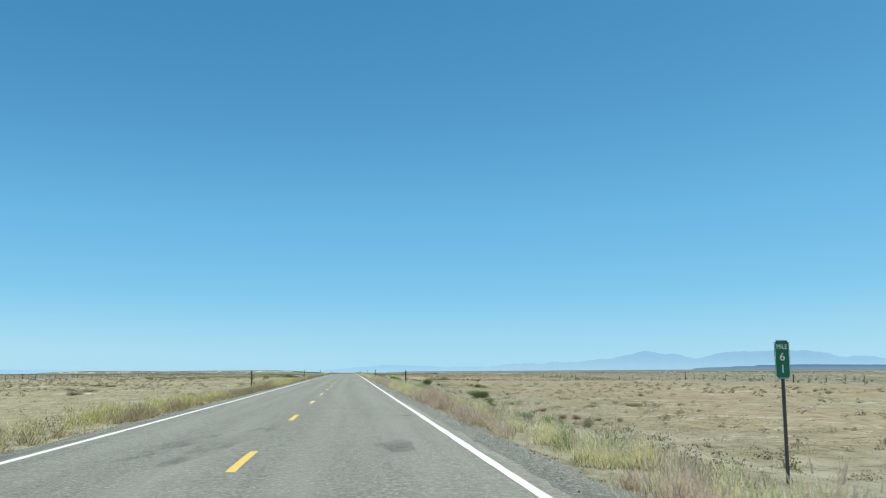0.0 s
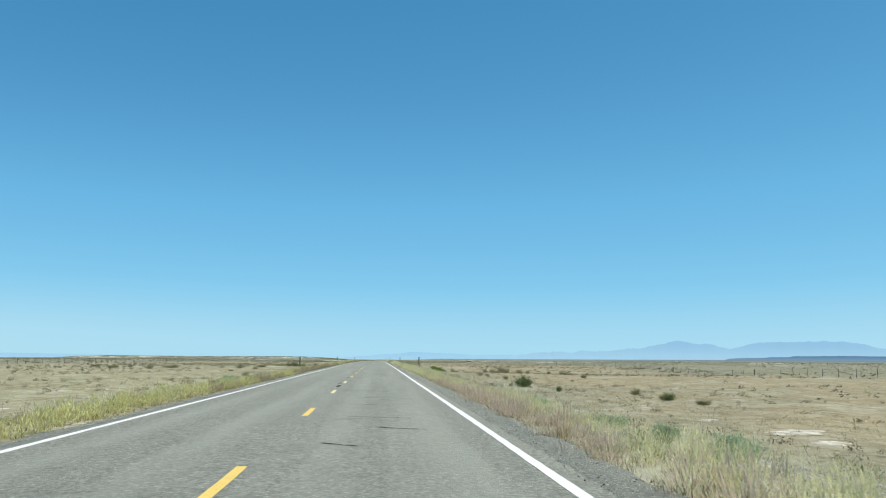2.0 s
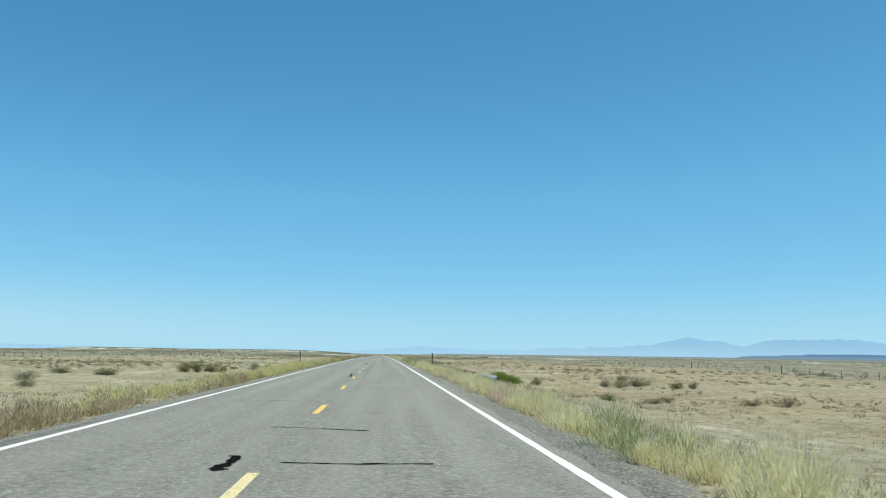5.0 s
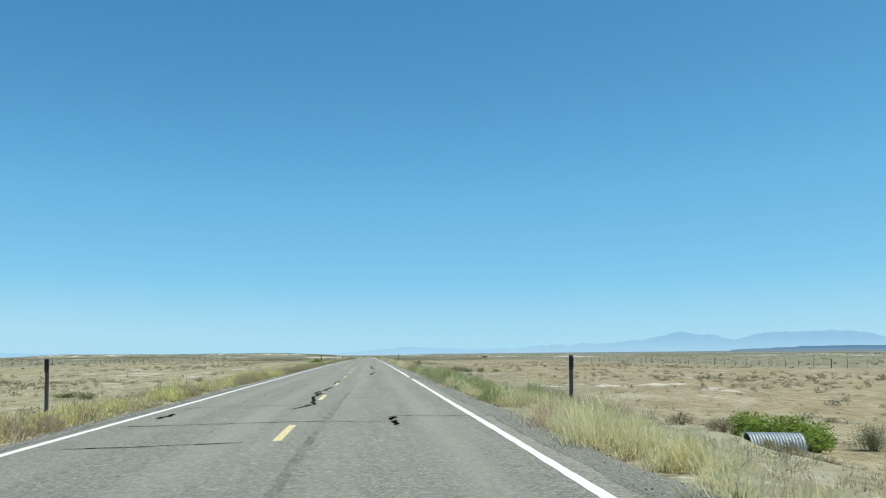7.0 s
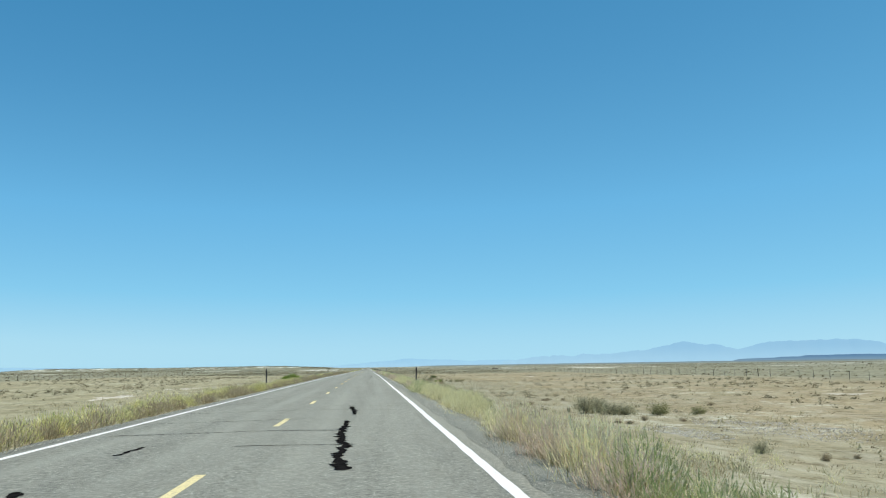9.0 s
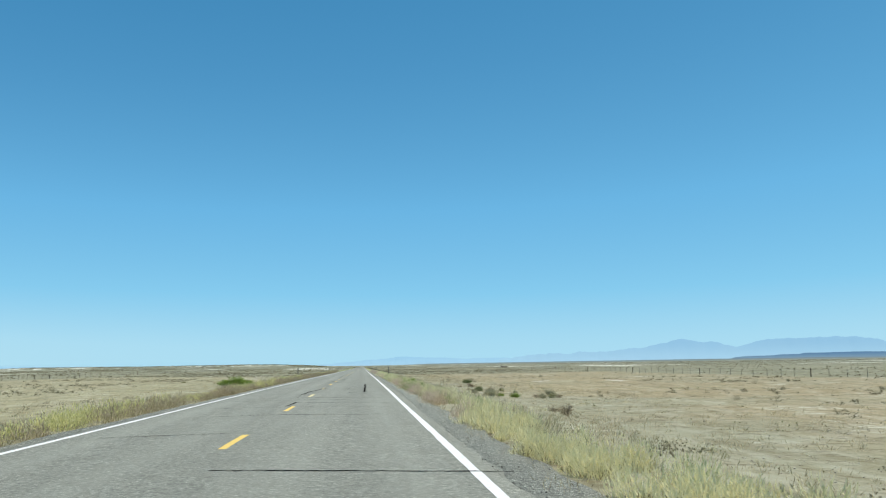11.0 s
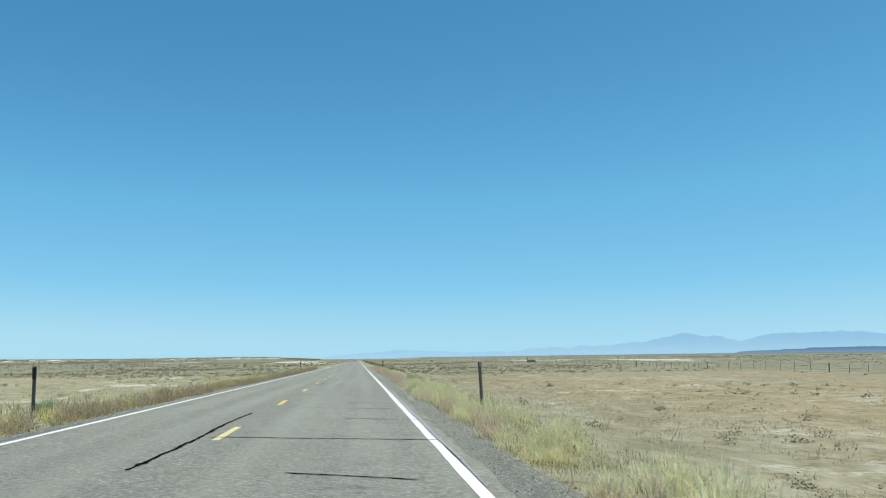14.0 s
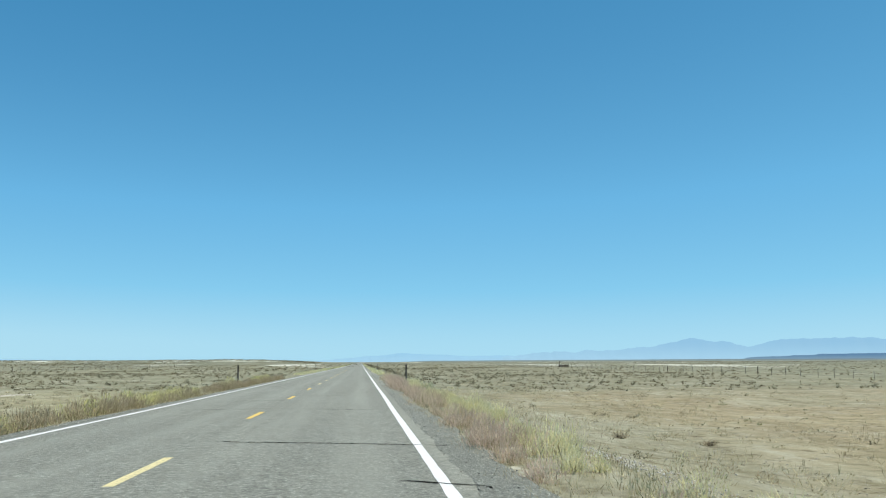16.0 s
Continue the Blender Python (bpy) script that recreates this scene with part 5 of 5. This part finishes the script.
def mile_marker(x, y):
    g = float(land(x, y))
    root = empty("mile_marker", (x, y, g), "green mile marker sign on a thin steel post", "road sign")
    root.rotation_euler = (0, 0, radians(-4))
    top, bottom = 1.411 - g, 0.73 - g
    bm = bmesh.new()
    box(bm, 0.05, 0.006, top + 0.4, (0, 0.012, top / 2 - 0.25), 0.002)
    box(bm, 0.006, 0.026, top + 0.4, (-0.026, 0.024, top / 2 - 0.25))
    box(bm, 0.006, 0.026, top + 0.4, (0.026, 0.024, top / 2 - 0.25))
    part("channel_post", bm, STEEL, root, "weathered steel channel post")
    bm = bmesh.new()
    zc, hh = (top + bottom) / 2, top - bottom
    box(bm, 0.27, 0.004, hh, (0, 0, zc))
    bmesh.ops.bevel(bm, geom=[e for e in bm.edges if abs(e.verts[0].co.y - e.verts[1].co.y) > 0.003], offset=0.035, segments=4, affect="EDGES")
    panel = part("panel", bm, SIGN_GREEN, root, "green sign panel")
    for sx, sz, px, pz in ((0.25, 0.008, 0, zc + hh / 2 - 0.012), (0.25, 0.008, 0, zc - hh / 2 + 0.012), (0.008, hh - 0.06, -0.124, zc), (0.008, hh - 0.06, 0.124, zc)):
        bm = bmesh.new()
        box(bm, sx - (0.05 if sx > 0.1 else 0), 0.002, sz, (px, -0.004, pz))
        part("border", bm, SIGN_WHITE, panel)
    lettering("MILE", 0.13, (0, -0.005, zc + 0.22), panel, 0.75)
    lettering("6", 0.2, (0, -0.005, zc + 0.04), panel)
    lettering("1", 0.2, (0, -0.005, zc - 0.18), panel)


mile_marker(9.13, 12.0)


# ---- culvert ----
def culvert():
    """A corrugated pipe that runs out of the road bank, across the road's direction."""
    y, r, za = 249.5, 0.36, float(road_z(249.5)) - 1.16
    root = empty("culvert_pipe", (11.05, y, za), "half-buried corrugated galvanised steel culvert pipe", "culvert")
    xs = np.linspace(0, 1.45, 124)
    ring = np.linspace(0, 2 * np.pi, 36, endpoint=False)
    verts, rad = [], r + 0.013 * np.sin(xs * 2 * np.pi / 0.085)
    outer = np.stack([np.repeat(xs, 36), np.outer(rad, np.cos(ring)).ravel(), np.outer(rad, np.sin(ring)).ravel() - 0.03 * np.repeat(xs, 36)], -1)
    inner = outer * (1, 0.965, 0.965)
    n = len(xs)
    i, j = np.meshgrid(np.arange(n - 1), np.arange(36), indexing="ij")
    a, b = (i * 36 + j).ravel(), (i * 36 + (j + 1) % 36).ravel()
    f = np.stack([a, b, b + 36, a + 36], -1)
    off = n * 36
    last = (n - 1) * 36 + np.arange(36)
    rim = np.stack([last, (n - 1) * 36 + (np.arange(36) + 1) % 36, off + (n - 1) * 36 + (np.arange(36) + 1) % 36, off + last], -1)
    mesh = array_mesh("pipe_wall", np.concatenate([outer, inner]), np.concatenate([f, f[:, ::-1] + off, rim]))
    mesh.polygons.foreach_set("use_smooth", [True] * len(mesh.polygons))
    link("pipe_wall", mesh, ZINC, root)


culvert()


# ---- fences ----
def fence(name, x, y0, y1, step, high, label):
    root = empty(name, (x, y0, 0), label, "fence")
    bm = bmesh.new()
    box(bm, 0.045, 0.012, high + 0.5, (0, 0, (high - 0.5) / 2))
    box(bm, 0.012, 0.045, high + 0.5, (0, 0.035, (high - 0.5) / 2))
    box(bm, 0.06, 0.008, 0.14, (0, 0, -0.1))
    t_post = bpy.data.meshes.new("fence_post")
    bm.to_mesh(t_post)
    bm.free()
    t_post.materials.append(STEEL)
    bm = bmesh.new()
    bmesh.ops.create_cone(bm, cap_ends=True, segments=8, radius1=0.08, radius2=0.07, depth=high + 0.7, matrix=Matrix.Translation((0, 0, (high - 0.5) / 2)))
    wood_post = bpy.data.meshes.new("fence_post")
    bm.to_mesh(wood_post)
    bm.free()
    wood_post.materials.append(WOOD)
    r = random.Random(int(abs(x)))
    ys = [y0 + step * k for k in range(int((y1 - y0) / step))]
    for k, y in enumerate(ys):
        p = new("fence_post", wood_post if k % 9 == 0 else t_post)
        p.parent = root
        p.location = (r.uniform(-0.08, 0.08), y - y0 + r.uniform(-0.3, 0.3), float(land(x, y)))
        p.rotation_euler = (radians(r.uniform(-3, 3)), radians(r.uniform(-3, 3)), r.uniform(0, 3))
    yy = np.array(ys)
    for level in (0.35, 0.6, 0.85, 1.1):
        z = land(np.full(len(yy), x), yy) + level * high / 1.2
        tri = np.array([(0.004, 0), (-0.002, 0.0035), (-0.002, -0.0035)]) * 1.6
        v = np.concatenate([np.stack([0 * yy + a, yy - y0, z + b], -1) for a, b in tri])
        n = len(yy)
        i = np.arange(n - 1)
        f = np.concatenate([np.stack([p * n + i, p * n + i + 1, q * n + i + 1, q * n + i], -1) for p, q in ((0, 1), (1, 2), (2, 0))])
        link("wire", array_mesh("wire", v, f), DARK_STEEL, root, "strand of barbed wire")


fence("wire_fence", 68, 40, 1000, 5.0, 1.2, "barbed wire fence on dark steel posts across the plain")
fence("wire_fence", -78, 90, 1000, 5.2, 1.25, "barbed wire fence on dark steel posts below the bluff")


# ---- stock chute far out on the plain ----
def stock_chute(x, y):
    g = float(land(x, y))
    root = empty("stock_chute", (x, y, g), "dark weathered timber stock chute with one tall post", "livestock chute")
    for px, h in ((-1.8, 2.6), (-0.6, 1.05), (0.6, 1.05), (1.8, 1.1)):
        for py in (-0.5, 0.5):
            bm = bmesh.new()
            box(bm, 0.16, 0.16, (h if py < 0 else 1.05) + 0.3, (px, py, (h if py < 0 else 1.05) / 2 - 0.15), 0.02)
            part("upright", bm, WOOD, root)
    for py in (-0.58, 0.58):
        for z in (0.35, 0.62, 0.89):
            bm = bmesh.new()
            box(bm, 3.7, 0.05, 0.22, (0, py, z), 0.01)
            part("rail", bm, WOOD, root)
    bm = bmesh.new()
    box(bm, 3.5, 1.0, 0.08, (0, 0, 0.3))
    part("deck", bm, WOOD, root)


stock_chute(83.5, 886)


# ---- mountains ----
def ridge(name, where, skyline, label, material, rough, seed, steps=260):
    """A long ridge across the view: skyline gives degrees to the right of the road and degrees up, seen from the middle of the drive."""
    az, el = np.array(skyline, float).T
    a = np.linspace(az[0], az[-1], steps)
    up = np.interp(a, az, el)
    bend = np.convolve(np.pad(up, 2, mode="edge"), np.ones(5) / 5, mode="valid")
    crag = rough * (value_noise(a, 0 * a, 0.7, seed) + 0.6 * value_noise(a, 0 * a, 0.3, seed + 1) + 0.4 * value_noise(a, 0 * a, 0.13, seed + 2))
    bend = (bend + crag * np.clip(bend / 0.5, 0, 1)).clip(0.0, None)
    # set square to the view, so that the whole chain is equally far ahead
    away = (where - 260.0 * math.cos(radians(5.5))) / np.cos(np.radians(a - 5.5))
    x, y = away * np.sin(np.radians(a)), 260.0 + away * np.cos(np.radians(a))
    top = away * np.tan(np.radians(bend))
    rows = []
    for k, (f, back) in enumerate(((0.0, -60.0), (0.35, -38.0), (0.72, -14.0), (1.0, 0.0), (0.5, 60.0), (0.0, 120.0))):
        spur = 10 * value_noise(a, 0 * a + k, 0.6, seed + 5)
        rows.append(np.stack([x + spur * (f < 1), y + back + spur, top * f - (2.0 if f == 0 else 0)], -1))
    v = np.concatenate(rows)
    i = (np.arange(len(rows) - 1)[:, None] * steps + np.arange(steps - 1)[None]).ravel()
    mesh = array_mesh(name, v, np.stack([i, i + 1, i + steps + 1, i + steps], -1))
    mesh.polygons.foreach_set("use_smooth", [True] * len(mesh.polygons))
    tagged(link(name, mesh, material), label, "mountains", kind="structure")


# these ridges glow in their haze colours and hardly take the sun
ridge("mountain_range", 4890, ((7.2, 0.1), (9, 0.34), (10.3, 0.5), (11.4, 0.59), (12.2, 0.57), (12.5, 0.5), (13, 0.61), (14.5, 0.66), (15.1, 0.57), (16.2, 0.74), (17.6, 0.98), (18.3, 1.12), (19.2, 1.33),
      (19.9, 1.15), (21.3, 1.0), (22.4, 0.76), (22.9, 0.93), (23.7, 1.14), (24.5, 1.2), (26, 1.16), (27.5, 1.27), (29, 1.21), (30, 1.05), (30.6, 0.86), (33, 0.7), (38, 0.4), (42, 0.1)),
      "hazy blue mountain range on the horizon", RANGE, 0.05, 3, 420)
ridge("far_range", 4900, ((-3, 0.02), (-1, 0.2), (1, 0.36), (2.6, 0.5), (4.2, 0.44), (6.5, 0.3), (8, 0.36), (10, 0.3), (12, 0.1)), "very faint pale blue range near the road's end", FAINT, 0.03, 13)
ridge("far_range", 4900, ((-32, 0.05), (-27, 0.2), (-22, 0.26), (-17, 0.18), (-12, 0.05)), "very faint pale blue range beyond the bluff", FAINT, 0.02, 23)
ridge("mesa", 4820, ((21.9, 0.0), (22.1, 0.15), (22.6, 0.2), (24.3, 0.24), (24.5, 0.28), (25.7, 0.29), (25.9, 0.35), (28.5, 0.37), (31, 0.35), (36, 0.28), (44, 0.1)), "long dark mesa in painted blue haze below the mountains", MESA, 0.01, 33, 420)
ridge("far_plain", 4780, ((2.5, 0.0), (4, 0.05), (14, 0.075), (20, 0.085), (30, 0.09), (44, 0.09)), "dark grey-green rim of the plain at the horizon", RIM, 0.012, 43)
